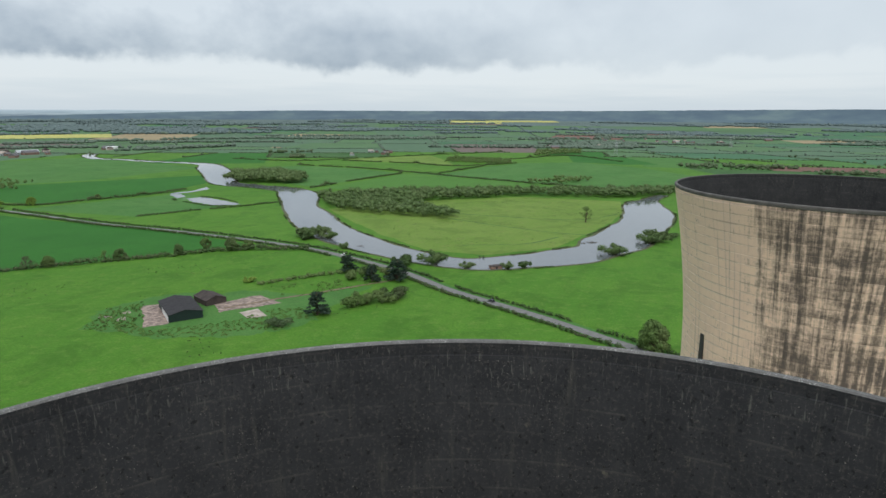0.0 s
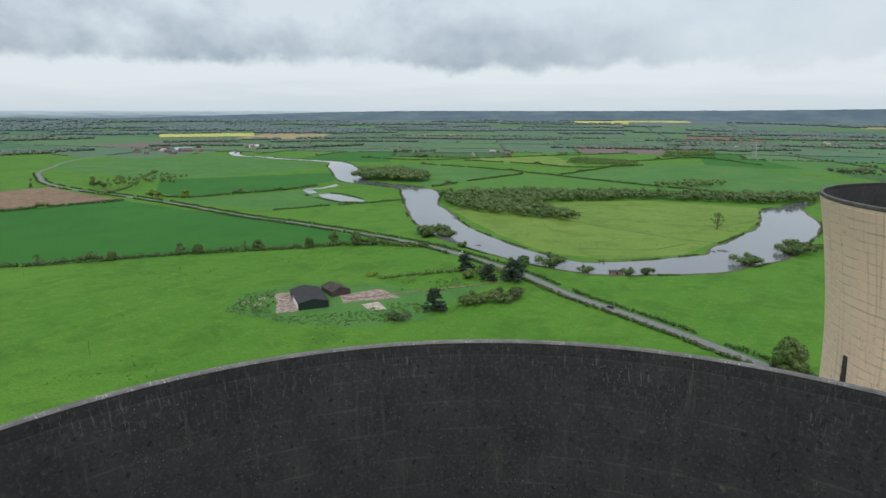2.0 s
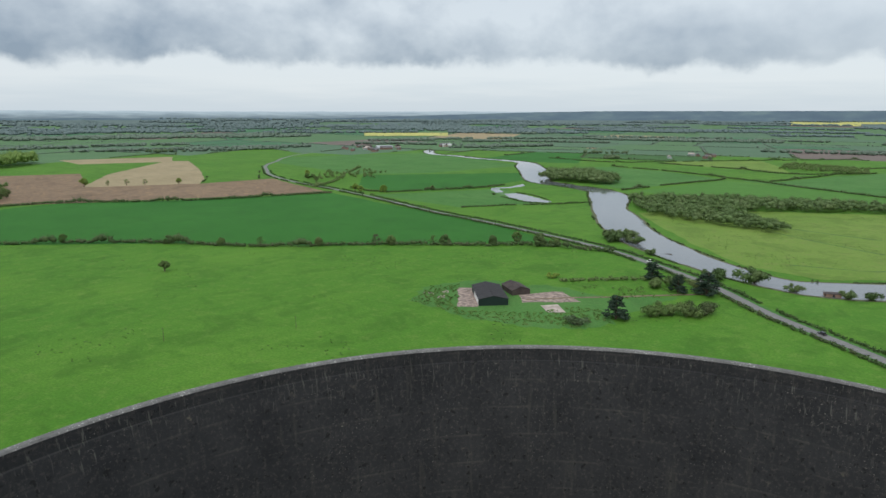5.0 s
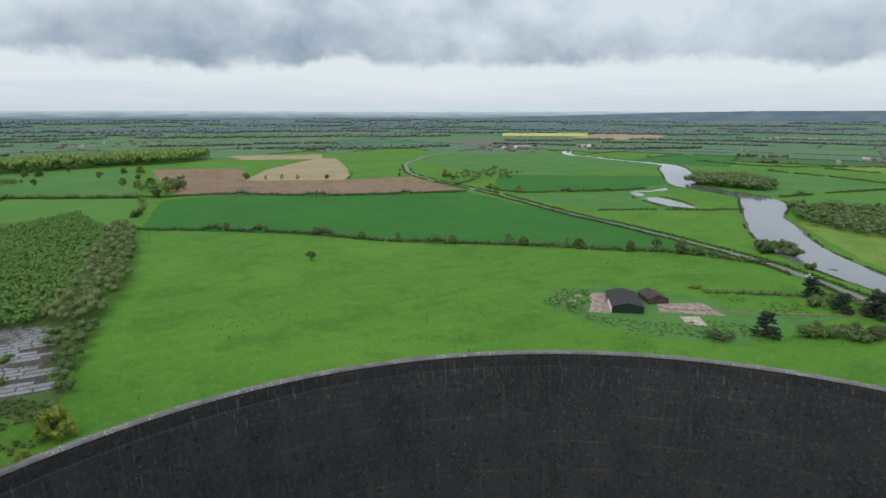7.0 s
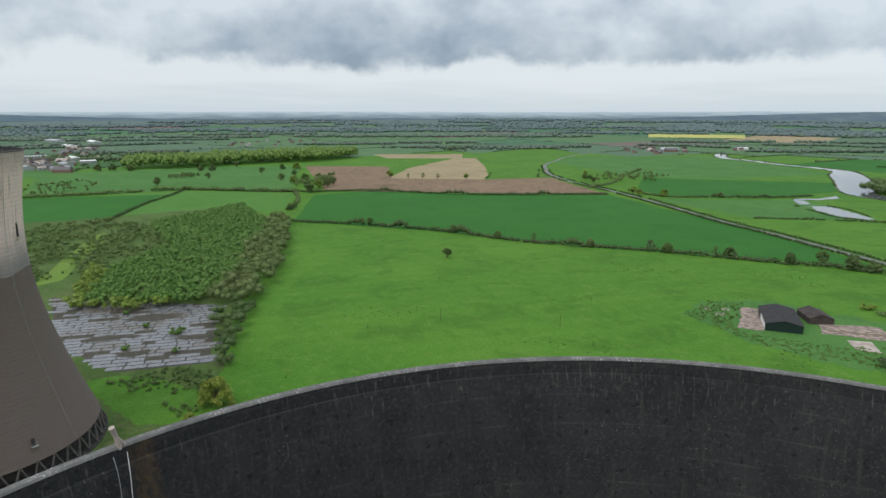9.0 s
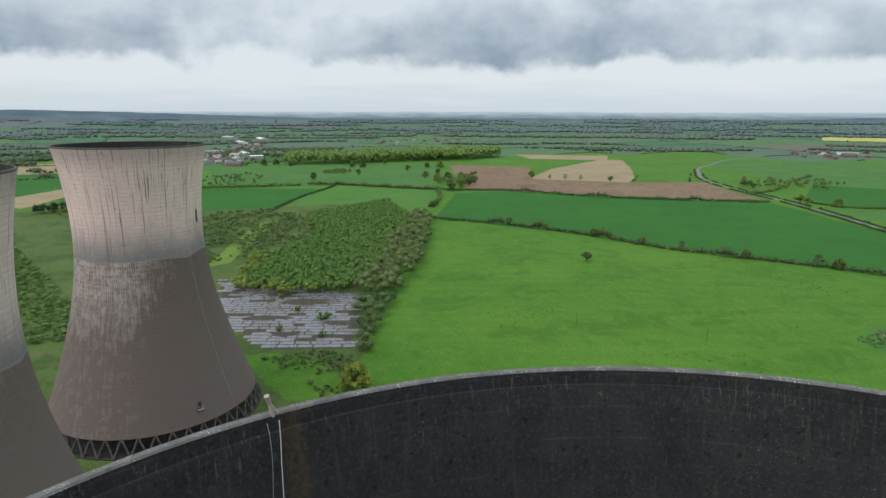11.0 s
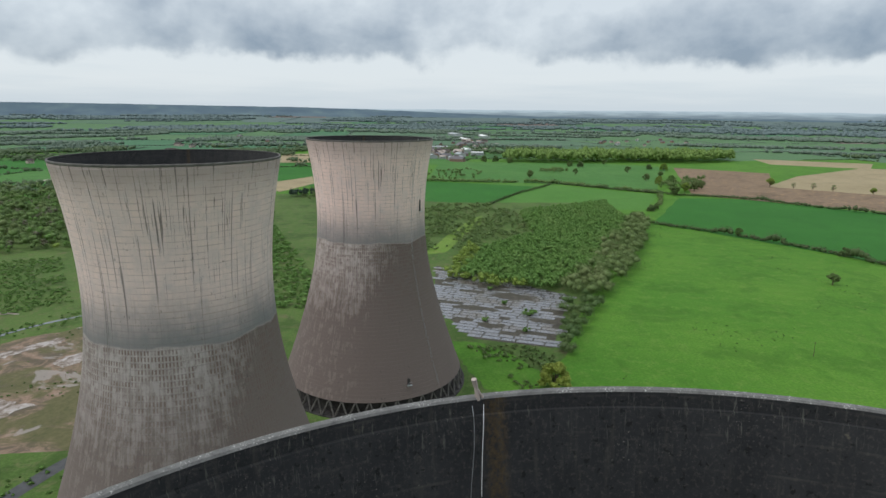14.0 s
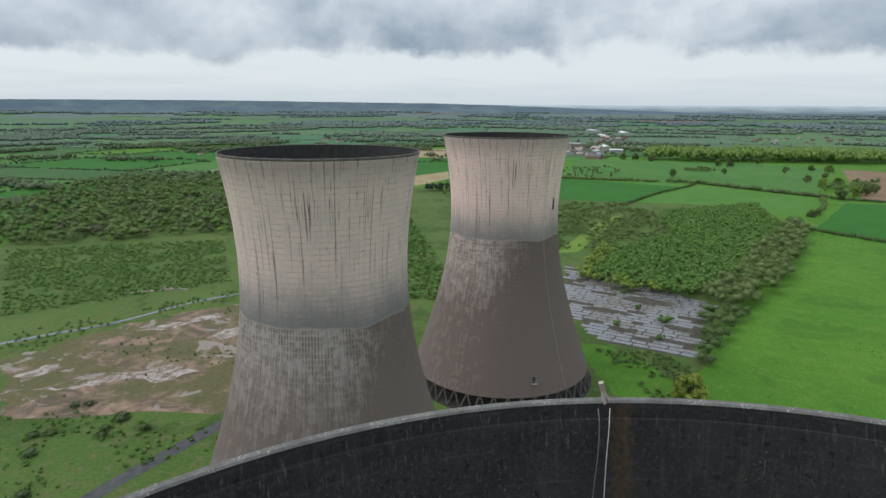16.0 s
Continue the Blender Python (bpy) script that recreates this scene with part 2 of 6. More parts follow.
ROOF = plain("dark_steel_roof", (0.042, 0.040, 0.042), 0.85, 0.15, vary=0.2, scale=0.5)
CLAD = plain("dark_green_cladding", (0.010, 0.022, 0.020), 0.5, 0.4, vary=0.2, scale=0.5)
RUST = plain("rusted_sheet_roof", (0.055, 0.042, 0.038), 0.8, vary=0.35, scale=0.3)
WHITE = plain("white_render", (0.72, 0.72, 0.70), 0.6, vary=0.08)
BRICK = plain("red_brick", (0.21, 0.135, 0.105), 0.85, vary=0.2, scale=0.6)
SLATE = plain("slate_roof", (0.12, 0.11, 0.115), 0.6, vary=0.2, scale=0.6)
STEEL = plain("galvanised_steel", (0.42, 0.43, 0.44), 0.45, 0.5, 0.6, vary=0.15, scale=4)
LEGCON = plain("stained_leg_concrete", (0.10, 0.092, 0.084), 0.85, vary=0.35, scale=0.7)
DARKCON = plain("dark_wet_concrete", (0.050, 0.046, 0.044), 0.8, vary=0.4, scale=0.7)
RUBBER = plain("tyre_rubber", (0.02, 0.02, 0.02), 0.8, vary=0.1)
GLASS = plain("dark_car_glass", (0.02, 0.022, 0.025), 0.08, 0.6, vary=0.05)
CARWHITE = plain("white_car_paint", (0.75, 0.75, 0.74), 0.25, 0.5, vary=0.03)
CARDARK = plain("dark_grey_car_paint", (0.05, 0.052, 0.058), 0.25, 0.5, vary=0.05)


def water(name, tint, ripple, rough=0.06):
    m = Nodes(name, rough, 0.5)
    n = m.noise(m.pos((1, 1, 1)), ripple, 4)
    m.bump(n, 0.12, 0.05)
    return m.done(tint)


def silty_puddle():
    """Shallow water drying over pale silt, with brown mud showing through."""
    m = Nodes("muddy_puddle", 0.3, 0.5)
    p = m.pos()
    n = m.noise(p, 0.16, 6, 0.7, 1.0)
    fine = m.noise(p, 0.7, 4, 0.7)
    k = m.math("ADD", m.math("MULTIPLY", n, 0.75), m.math("MULTIPLY", fine, 0.25))
    col = m.ramp(k, ((0.42, (0.115, 0.085, 0.058)), (0.50, (0.22, 0.175, 0.145)), (0.58, (0.33, 0.285, 0.255))))
    m.set(m.bsdf.inputs["Roughness"], m.ramp(k, ((0.44, (0.9,) * 3), (0.58, (0.28,) * 3))))
    return m.done(col)


PUDDLE = silty_puddle()
WATER = water("river_water", (0.120, 0.130, 0.138), 0.6)


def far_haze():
    m = Nodes("haze_painted_hills", 1.0, 0.0)
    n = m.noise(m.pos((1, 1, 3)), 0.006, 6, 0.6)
    # Haze over the wooded hills, painted as bluish colour and a faint glow.
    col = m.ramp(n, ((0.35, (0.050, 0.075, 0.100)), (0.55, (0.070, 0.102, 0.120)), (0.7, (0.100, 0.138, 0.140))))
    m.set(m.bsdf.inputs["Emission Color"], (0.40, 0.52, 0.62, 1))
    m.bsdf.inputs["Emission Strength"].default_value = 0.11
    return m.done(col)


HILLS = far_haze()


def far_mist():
    """The last ridge, its haze painted as a glow that grows with distance."""
    m = Nodes("haze_glow_hills", 1.0, 0.0)
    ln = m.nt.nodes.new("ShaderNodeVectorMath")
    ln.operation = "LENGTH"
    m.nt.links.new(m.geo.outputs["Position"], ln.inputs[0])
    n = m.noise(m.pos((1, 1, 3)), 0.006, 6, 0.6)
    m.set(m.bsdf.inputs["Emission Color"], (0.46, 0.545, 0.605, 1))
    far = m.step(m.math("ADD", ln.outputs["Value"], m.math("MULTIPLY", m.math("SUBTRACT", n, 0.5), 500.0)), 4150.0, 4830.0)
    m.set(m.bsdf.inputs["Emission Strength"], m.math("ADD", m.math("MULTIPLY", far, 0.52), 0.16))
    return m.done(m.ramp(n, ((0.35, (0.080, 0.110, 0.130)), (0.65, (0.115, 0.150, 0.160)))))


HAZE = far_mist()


LIFT, RIM, SKIRT, SEG = 1.25, 91.4, 5.6, 128


def concrete(name, pale, warm, grey, soot, lower, stains, runs=1.0, spread=62):
    """Cooling tower shell: lift joints, shutter marks, run-down streaks and a darker weathered skirt.
    lower: height where the skirt begins and the bearing it is darkest at; stains: bearing and half width of a sooty run."""
    m = Nodes(name, 0.9, 0.2)
    sep = m.nt.nodes.new("ShaderNodeSeparateXYZ")
    m.nt.links.new(m.tc.outputs["Object"], sep.inputs[0])
    x, y, z = sep.outputs
    th = m.math("ARCTAN2", y, x)

    def vec(a, b):
        n = m.nt.nodes.new("ShaderNodeCombineXYZ")
        m.set(n.inputs[0], m.math("MULTIPLY", th, a))
        m.set(n.inputs[2], m.math("MULTIPLY", z, b))
        return n.outputs[0]

    def lobe(bearing, half, soft):
        d = m.math("SUBTRACT", th, radians(bearing))
        c = m.math("COSINE", d)
        return m.step(c, math.cos(radians(half + soft)), math.cos(radians(max(half - soft, 0))))

    broad = m.noise(vec(6, 0.12), 0.6, 5)
    patch = m.noise(vec(20, 1.0), 0.30, 6, 0.65)
    grain = m.noise(vec(22, 1.0), 2.2, 4, 0.7)
    streak = m.noise(vec(22, 0.045), 1.5, 5, 0.65)
    thin = m.noise(vec(22, 0.06), 2.6, 3, 0.6)
    col = m.ramp(patch, ((0.3, grey), (0.5, pale), (0.7, warm)))
    col = m.mix(m.math("MULTIPLY", m.step(broad, 0.45, 0.7), 0.4), col, grey)
    cell = m.nt.nodes.new("ShaderNodeCombineXYZ")
    m.set(cell.inputs[0], m.math("FLOOR", m.math("MULTIPLY", th, 96 / (2 * math.pi))))
    m.set(cell.inputs[1], m.math("FLOOR", m.math("DIVIDE", m.math("SUBTRACT", z, SKIRT), LIFT)))
    white = m.nt.nodes.new("ShaderNodeTexWhiteNoise")
    m.nt.links.new(cell.outputs[0], white.inputs["Vector"])
    tone = white.outputs["Value"]
    col = m.mix(m.math("MULTIPLY", m.step(tone, 0.35, 1.0), 0.18), col, grey)
    # weathered skirt
    hz, bearing = lower
    wander = m.noise(vec(2.4, 0.0), 0.8, 1, 0.4)
    comb = m.noise(vec(22, 0.10), 1.3, 4, 0.6)
    edge = m.math("ADD", z, m.math("ADD", m.math("MULTIPLY", m.math("SUBTRACT", wander, 0.5), 6.0), m.math("ADD", m.math("MULTIPLY", m.math("SUBTRACT", patch, 0.5), 5.0), m.math("MULTIPLY", m.math("SUBTRACT", comb, 0.5), 3.0))))
    line = m.math("ADD", z, m.math("ADD", m.math("MULTIPLY", m.math("SUBTRACT", wander, 0.5), 3.5), m.math("MULTIPLY", m.math("SUBTRACT", patch, 0.5), 1.6)))
    below = m.math("SUBTRACT", 1.0, m.step(line, hz - 0.5, hz + 0.3))
    side = lobe(bearing, spread, 30)
    mott = m.noise(vec(22, 0.8), 0.30, 6, 0.7)
    foot = m.math("SUBTRACT", 1.0, m.step(m.math("ADD", edge, m.math("MULTIPLY", m.math("SUBTRACT", mott, 0.5), 12.0)), 24.0, 56.0))
    speck = m.math("ADD", m.math("MULTIPLY", m.step(mott, 0.44, 0.56), 0.30), m.math("MULTIPLY", m.step(comb, 0.47, 0.56), 0.24))
    dark_amt = m.math("ADD", m.math("MULTIPLY", side, 0.92), m.math("ADD", speck, m.math("MULTIPLY", foot, 0.86)), clamp=True)
    skirt = m.mix(dark_amt, (grey[0] * 0.70, grey[1] * 0.74, grey[2] * 0.73) if runs > 0.5 else grey, m.mix(grain, soot, tuple(v * 1.5 for v in soot)))
    # pocked grid of dark shutter marks where the skirt is still pale
    fx = m.math("FRACT", m.math("MULTIPLY", th, 192 / (2 * math.pi)))
    fz = m.math("FRACT", m.math("DIVIDE", m.math("SUBTRACT", z, SKIRT), LIFT))
    mark = m.math("MULTIPLY", m.step(fx, 0.42, 0.60), m.math("MULTIPLY", m.step(fz, 0.18, 0.34), m.step(m.math("ADD", m.math("MULTIPLY", tone, 0.35), mott), 0.52, 0.78)))
    mark = m.math("MULTIPLY", mark, m.math("SUBTRACT", 1.0, m.math("MULTIPLY", foot, 0.9)))
    skirt = m.mix(m.math("MULTIPLY", mark, 0.85), skirt, (soot[0] * 1.15, soot[1] * 0.95, soot[2] * 0.9))
    col = m.mix(below, col, skirt)
    band = m.math("MULTIPLY", m.step(line, hz - 0.6, hz + 0.2), m.math("SUBTRACT", 1.0, m.step(edge, hz - 1.0, hz + 14.0)))
    col = m.mix(m.math("MULTIPLY", band, 0.95 * min(runs + 0.1, 1.0)), col, (grey[0] * 0.30, grey[1] * 0.36, grey[2] * 0.38))
    col = m.mix(m.math("MULTIPLY", m.step(m.math("ADD", z, m.math("MULTIPLY", patch, 8.0)), 87.0, 95.0), 0.55 * runs), col, tuple(v * 0.42 for v in grey))
    rill = m.noise(vec(22, 0.012), 2.0, 2, 0.5)
    col = m.mix(m.math("MULTIPLY", m.math("MULTIPLY", m.step(rill, 0.615, 0.65), m.step(m.math("ADD", z, m.math("MULTIPLY", broad, 60.0)), 76.0, 98.0)), 0.62 * runs), col, (0.085, 0.075, 0.07))
    # thin run-downs from the rim, longest in places
    top = m.step(m.math("ADD", z, m.math("MULTIPLY", broad, 50.0)), 80.0, 112.0)
    col = m.mix(m.math("MULTIPLY", m.math("MULTIPLY", m.step(streak, 0.57, 0.63), top), 0.75 * runs), col, (0.05, 0.045, 0.04))
    col = m.mix(m.math("MULTIPLY", m.math("MULTIPLY", m.step(thin, 0.64, 0.70), m.step(patch, 0.48, 0.6)), 0.45), col, (0.06, 0.055, 0.05))
    for b, half, zlo in stains:
        drift = m.noise(vec(5, 0.35), 0.5, 4, 0.6)
        row = m.noise(vec(5, 3.2), 0.35, 4, 0.7)
        run = m.math("MULTIPLY", lobe(b, half, half * 0.55), m.step(m.math("ADD", z, m.math("MULTIPLY", drift, 14.0)), zlo + 5.0, zlo + 15.0))
        blot = m.math("ADD", m.math("ADD", m.math("MULTIPLY", streak, 0.50), m.math("MULTIPLY", tone, 0.05)), m.math("ADD", m.math("MULTIPLY", drift, 0.25), m.math("ADD", m.math("MULTIPLY", row, 0.22), m.math("MULTIPLY", grain, 0.22))))
        blot = m.step(m.math("ADD", blot, m.math("MULTIPLY", m.math("SUBTRACT", run, 1.0), 0.30)), 0.50, 0.69)
        col = m.mix(m.math("MULTIPLY", blot, 0.88), col, (0.042, 0.040, 0.040))
    # dirt in the lift joints and at the shutter edges, groove shade painted in
    lift = m.math("FRACT", m.math("DIVIDE", m.math("SUBTRACT", z, SKIRT), LIFT))
    jz = m.math("MULTIPLY", m.math("MAXIMUM", m.step(lift, 0.84, 0.96), m.math("SUBTRACT", 1.0, m.step(lift, 0.03, 0.10))), m.step(patch, 0.38, 0.62))
    shut = m.math("FRACT", m.math("MULTIPLY", th, 96 / (2 * math.pi)))
    jt = m.math("MULTIPLY", m.step(shut, 0.90, 0.99), m.step(mott, 0.38, 0.58))
    col = m.mix(m.math("MULTIPLY", jz, 0.38 if runs > 0.5 else 0.50), col, tuple(v * 0.3 for v in grey))
    col = m.mix(m.math("MULTIPLY", jt, 0.20 if runs > 0.5 else 0.08), col, tuple(v * 0.3 for v in grey))
    dash = m.math("MULTIPLY", m.step(m.noise(vec(22, 0.42), 1.9, 3, 0.6), 0.61, 0.67), m.step(m.noise(vec(8, 0.5), 0.35, 3), 0.47, 0.60))
    col = m.mix(m.math("MULTIPLY", dash, 0.55), col, (0.07, 0.062, 0.056))
    m.bump(m.math("ADD", grain, patch), 0.35, 0.05)
    return m.done(col)


SHELL_AB = concrete("weathered_tower_concrete", (0.78, 0.585, 0.535), (0.82, 0.610, 0.550), (0.64, 0.515, 0.490), (0.118, 0.093, 0.084), (57.0, 80), ())
SHELL_B = concrete("pale_grey_tower_concrete", (0.670, 0.515, 0.485), (0.725, 0.545, 0.500), (0.535, 0.440, 0.430), (0.118, 0.094, 0.086), (56.0, 104), (), spread=50)
SHELL_C = concrete("cream_tower_concrete", (0.86, 0.620, 0.465), (0.88, 0.650, 0.490), (0.76, 0.550, 0.430), (0.62, 0.46, 0.365), (50.0, 75), ((-117, 27, 52),), runs=0.30)


def inner_wall():
    m = Nodes("soot_black_inner_concrete", 0.85, 0.25)
    sep = m.nt.nodes.new("ShaderNodeSeparateXYZ")
    m.nt.links.new(m.tc.outputs["Object"], sep.inputs[0])
    x, y, z = sep.outputs
    th = m.math("ARCTAN2", y, x)

    def vec(a, b):
        n = m.nt.nodes.new("ShaderNodeCombineXYZ")
        m.set(n.inputs[0], m.math("MULTIPLY", th, a))
        m.set(n.inputs[2], m.math("MULTIPLY", z, b))
        return n.outputs[0]

    patch = m.noise(vec(22, 1.0), 0.45, 6, 0.65)
    grain = m.noise(vec(22, 1.0), 5.0, 5, 0.75)
    streak = m.noise(vec(22, 0.10), 2.4, 4, 0.6)
    speck = m.noise(vec(22, 1.0), 11.0, 2, 0.5)
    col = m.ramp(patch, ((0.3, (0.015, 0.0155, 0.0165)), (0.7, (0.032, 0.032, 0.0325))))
    col = m.mix(m.math("MULTIPLY", m.step(streak, 0.55, 0.72), 0.36), col, (0.070, 0.066, 0.054))
    col = m.mix(m.math("MULTIPLY", m.step(grain, 0.50, 0.68), 0.6), col, (0.074, 0.067, 0.058))
    col = m.mix(m.math("MULTIPLY", m.step(m.noise(vec(22, 1.0), 3.2, 3, 0.6), 0.60, 0.66), 0.8), col, (0.008, 0.008, 0.008))
    col = m.mix(m.math("MULTIPLY", m.math("MULTIPLY", m.step(m.noise(vec(22, 1.0), 1.7, 4, 0.7), 0.60, 0.72), m.step(patch, 0.45, 0.6)), 0.6), col, (0.13, 0.115, 0.085))
    flock = m.noise(vec(22, 1.0), 0.22, 4, 0.7)
    spots = m.math("MULTIPLY", m.step(speck, 0.65, 0.71), m.step(flock, 0.47, 0.64))
    col = m.mix(spots, col, (0.23, 0.21, 0.18))
    drip = m.math("MULTIPLY", m.step(m.noise(vec(22, 0.14), 9.0, 3, 0.6), 0.58, 0.68), m.step(m.math("ADD", z, m.math("MULTIPLY", flock, 10.0)), 93.0, 97.0))
    col = m.mix(m.math("MULTIPLY", drip, 0.65), col, (0.120, 0.118, 0.100))
    lift = m.math("FRACT", m.math("DIVIDE", z, 1.25))
    jz = m.math("MULTIPLY", m.step(lift, 0.90, 0.97), m.step(patch, 0.45, 0.62))
    col = m.mix(m.math("MULTIPLY", jz, 0.26), col, (0.10, 0.092, 0.075))
    # rusty run below the ladder
    d = m.math("ABSOLUTE", m.math("SUBTRACT", th, -2.905))
    rust = m.math("MULTIPLY", m.math("SUBTRACT", 1.0, m.step(d, 0.006, 0.026)), m.math("MULTIPLY", m.step(grain, 0.36, 0.6), m.step(z, 82.0, 85.0)))
    col = m.mix(m.math("MULTIPLY", rust, 0.7), col, (0.075, 0.048, 0.018))
    m.bump(m.math("ADD", grain, patch), 0.6, 0.04)
    return m.done(col)


INNER = inner_wall()


def lichen_rim():
    m = Nodes("lichened_concrete_coping", 0.9, 0.2)
    p = m.pos()
    a, b, c = m.noise(p, 0.9, 5, 0.7), m.noise(p, 6.0, 4, 0.7), m.noise(p, 14.0, 2)
    col = m.ramp(a, ((0.3, (0.095, 0.092, 0.088)), (0.7, (0.180, 0.174, 0.166))))
    col = m.mix(m.math("MULTIPLY", m.step(b, 0.5, 0.7), 0.5), col, (0.05, 0.048, 0.045))
    col = m.mix(m.math("MULTIPLY", m.step(c, 0.60, 0.68), m.step(a, 0.42, 0.6)), col, (0.50, 0.49, 0.46))
    m.bump(b, 0.7, 0.03)
    return m.done(col)


COPING = lichen_rim()


# ---- small builders ----
def mesh_object(name, verts, faces, materials, parent=None, label="", smooth=False, index=None):
    me = bpy.data.meshes.new(name)
    me.from_pydata([tuple(map(float, v)) for v in verts], [], [tuple(map(int, f)) for f in faces])
    for mt in materials:
        me.materials.append(mt)
    if index is not None:
        me.polygons.foreach_set("material_index", index)
    if smooth:
        me.polygons.foreach_set("use_smooth", [True] * len(me.polygons))
    me.update()
    ob = new(name, me)
    if parent is not None:
        ob.parent = parent
    if label:
        tagged(ob, label)
    return ob


def part(name, bm, material, parent, label="", smooth=False):
    me = bpy.data.meshes.new(name)
    bm.to_mesh(me)
    bm.free()
    me.materials.append(material)
    if smooth:
        me.polygons.foreach_set("use_smooth", [True] * len(me.polygons))
    ob = new(name, me)
    ob.parent = parent
    if label:
        tagged(ob, label)
    return ob


def box(x0, y0, z0, x1, y1, z1, bevel=0.0, bm=None):
    bm = bm or bmesh.new()
    made = bmesh.ops.create_cube(bm, size=1.0, matrix=Matrix.LocRotScale(((x0 + x1) / 2, (y0 + y1) / 2, (z0 + z1) / 2), None, (x1 - x0, y1 - y0, z1 - z0)))
    if bevel:
        edges = list({e for v in made["verts"] for e in v.link_edges})
        bmesh.ops.bevel(bm, geom=edges, offset=bevel, segments=2, affect="EDGES")
    return bm


def rod(a, b, r0, r1, sides=6, bm=None):
    """A tapered round bar from a to b."""
    bm = bm or bmesh.new()
    a, b = Vector(a), Vector(b)
    q = (b - a).to_track_quat("Z", "Y").to_matrix().to_4x4()
    bmesh.ops.create_cone(bm, cap_ends=True, segments=sides, radius1=r0, radius2=r1, depth=(b - a).length, matrix=Matrix.Translation((a + b) / 2) @ q)
    return bm


def empty(name, m, label, category, group="", kind=""):
    ob = new(name)
    ob.matrix_basis = m
    return tagged(ob, label, category, group, kind)


FLAT, RISE, EDGE = 2200.0, -2.62, 4860.0


def ground_z(x, y):
    """Flat valley floor that climbs gently to the skyline far off."""
    r = np.hypot(x, y)
    k = np.clip((r - FLAT) / (EDGE - FLAT), 0, 1)
    el = np.radians(RISE * (1 - k) ** 1.15 - 0.03)
    return np.where(r > FLAT, (101.0 + r * np.tan(el)) * np.minimum(1.0, (r - FLAT) / 60.0), 0.0)


def inside(poly, x, y):
    hit = np.zeros(np.shape(x), bool)
    for (x0, y0), (x1, y1) in zip(poly, poly[1:] + poly[:1]):
        cross = ((y0 > y) != (y1 > y)) & (x < (x1 - x0) * (y - y0) / (y1 - y0 + 1e-9) + x0)
        hit ^= cross
    return hit


def patch(name, poly, material, z, label, category, kind="structure", ragged=0.0):
    """A flat area of ground with a slightly uneven outline."""
    pts = []
    for a, b in zip(poly, poly[1:] + poly[:1]):
        n = max(2, int(math.dist(a, b) / (12 if ragged < 2.0 or math.dist(a, b) > 60 else 2.5))) if ragged else 2
        for i in range(n - 1 if not ragged else n):
            k = i / n
            p = Vector((a[0] + (b[0] - a[0]) * k, a[1] + (b[1] - a[1]) * k, 0))
            shift = [sum(w * noise.noise(p * q + Vector((9 * k_, 3, 1))) for q, w in ((0.05, 1.0), (0.21, 0.6), (0.55, 0.45))) for k_ in (0, 1)]
            pts.append((p.x + ragged * shift[0], p.y + ragged * shift[1], z))
    bm = bmesh.new()
    f = bm.faces.new([bm.verts.new(p) for p in pts])
    if f.calc_area() and f.normal.z < 0:
        bmesh.ops.reverse_faces(bm, faces=[f])
    bmesh.ops.recalc_face_normals(bm, faces=bm.faces)
    bmesh.ops.triangulate(bm, faces=bm.faces)
    bm.normal_update()
    for f in bm.faces:
        if f.normal.z < 0:
            f.normal_flip()
    me = bpy.data.meshes.new(name)
    bm.to_mesh(me)
    bm.free()
    me.materials.append(material)
    return tagged(new(name, me), label, category, kind=kind)


def smooth_line(pts, step):
    """A rounded line (Catmull-Rom) through plan points of any width, about step apart."""
    p = np.array(pts, float)
    p = np.vstack([2 * p[0] - p[1], p, 2 * p[-1] - p[-2]])
    out = []
    for i in range(1, len(p) - 2):
        n = max(2, int(np.hypot(*(p[i + 1] - p[i])[:2]) / step))
        for t in np.linspace(0, 1, n, endpoint=False):
            out.append(0.5 * (2 * p[i] + (p[i + 1] - p[i - 1]) * t + (2 * p[i - 1] - 5 * p[i] + 4 * p[i + 1] - p[i + 2]) * t * t + (3 * p[i] - p[i - 1] - 3 * p[i + 1] + p[i + 2]) * t ** 3))
    out.append(p[-2])
    return np.array(out)


def ribbon(name, line, half, material, z, label, category, wobble=0.0):
    """A strip of ground along a line; half is its half width, one number or one for each point."""
    d = np.gradient(line[:, :2], axis=0)
    nrm = np.stack([-d[:, 1], d[:, 0]], -1) / np.hypot(*d.T)[:, None]
    half = np.broadcast_to(half, len(line)).astype(float)
    jit = lambda k: np.array([wobble * (noise.noise(Vector((x * 0.03, y * 0.03, k))) + 0.7 * noise.noise(Vector((x * 0.15, y * 0.15, k)))) for x, y in line[:, :2]])
    a, b = line[:, :2] + nrm * (half + jit(0))[:, None], line[:, :2] - nrm * (half + jit(5))[:, None]
    v = [(*p, z) for p in a] + [(*p, z) for p in b]
    n = len(line)
    f = [(i, n + i, n + i + 1, i + 1) for i in range(n - 1)]
    return tagged(mesh_object(name, v, f, [material]), label, category, kind="structure")


# ---- foliage ----
RNG = np.random.default_rng(7)


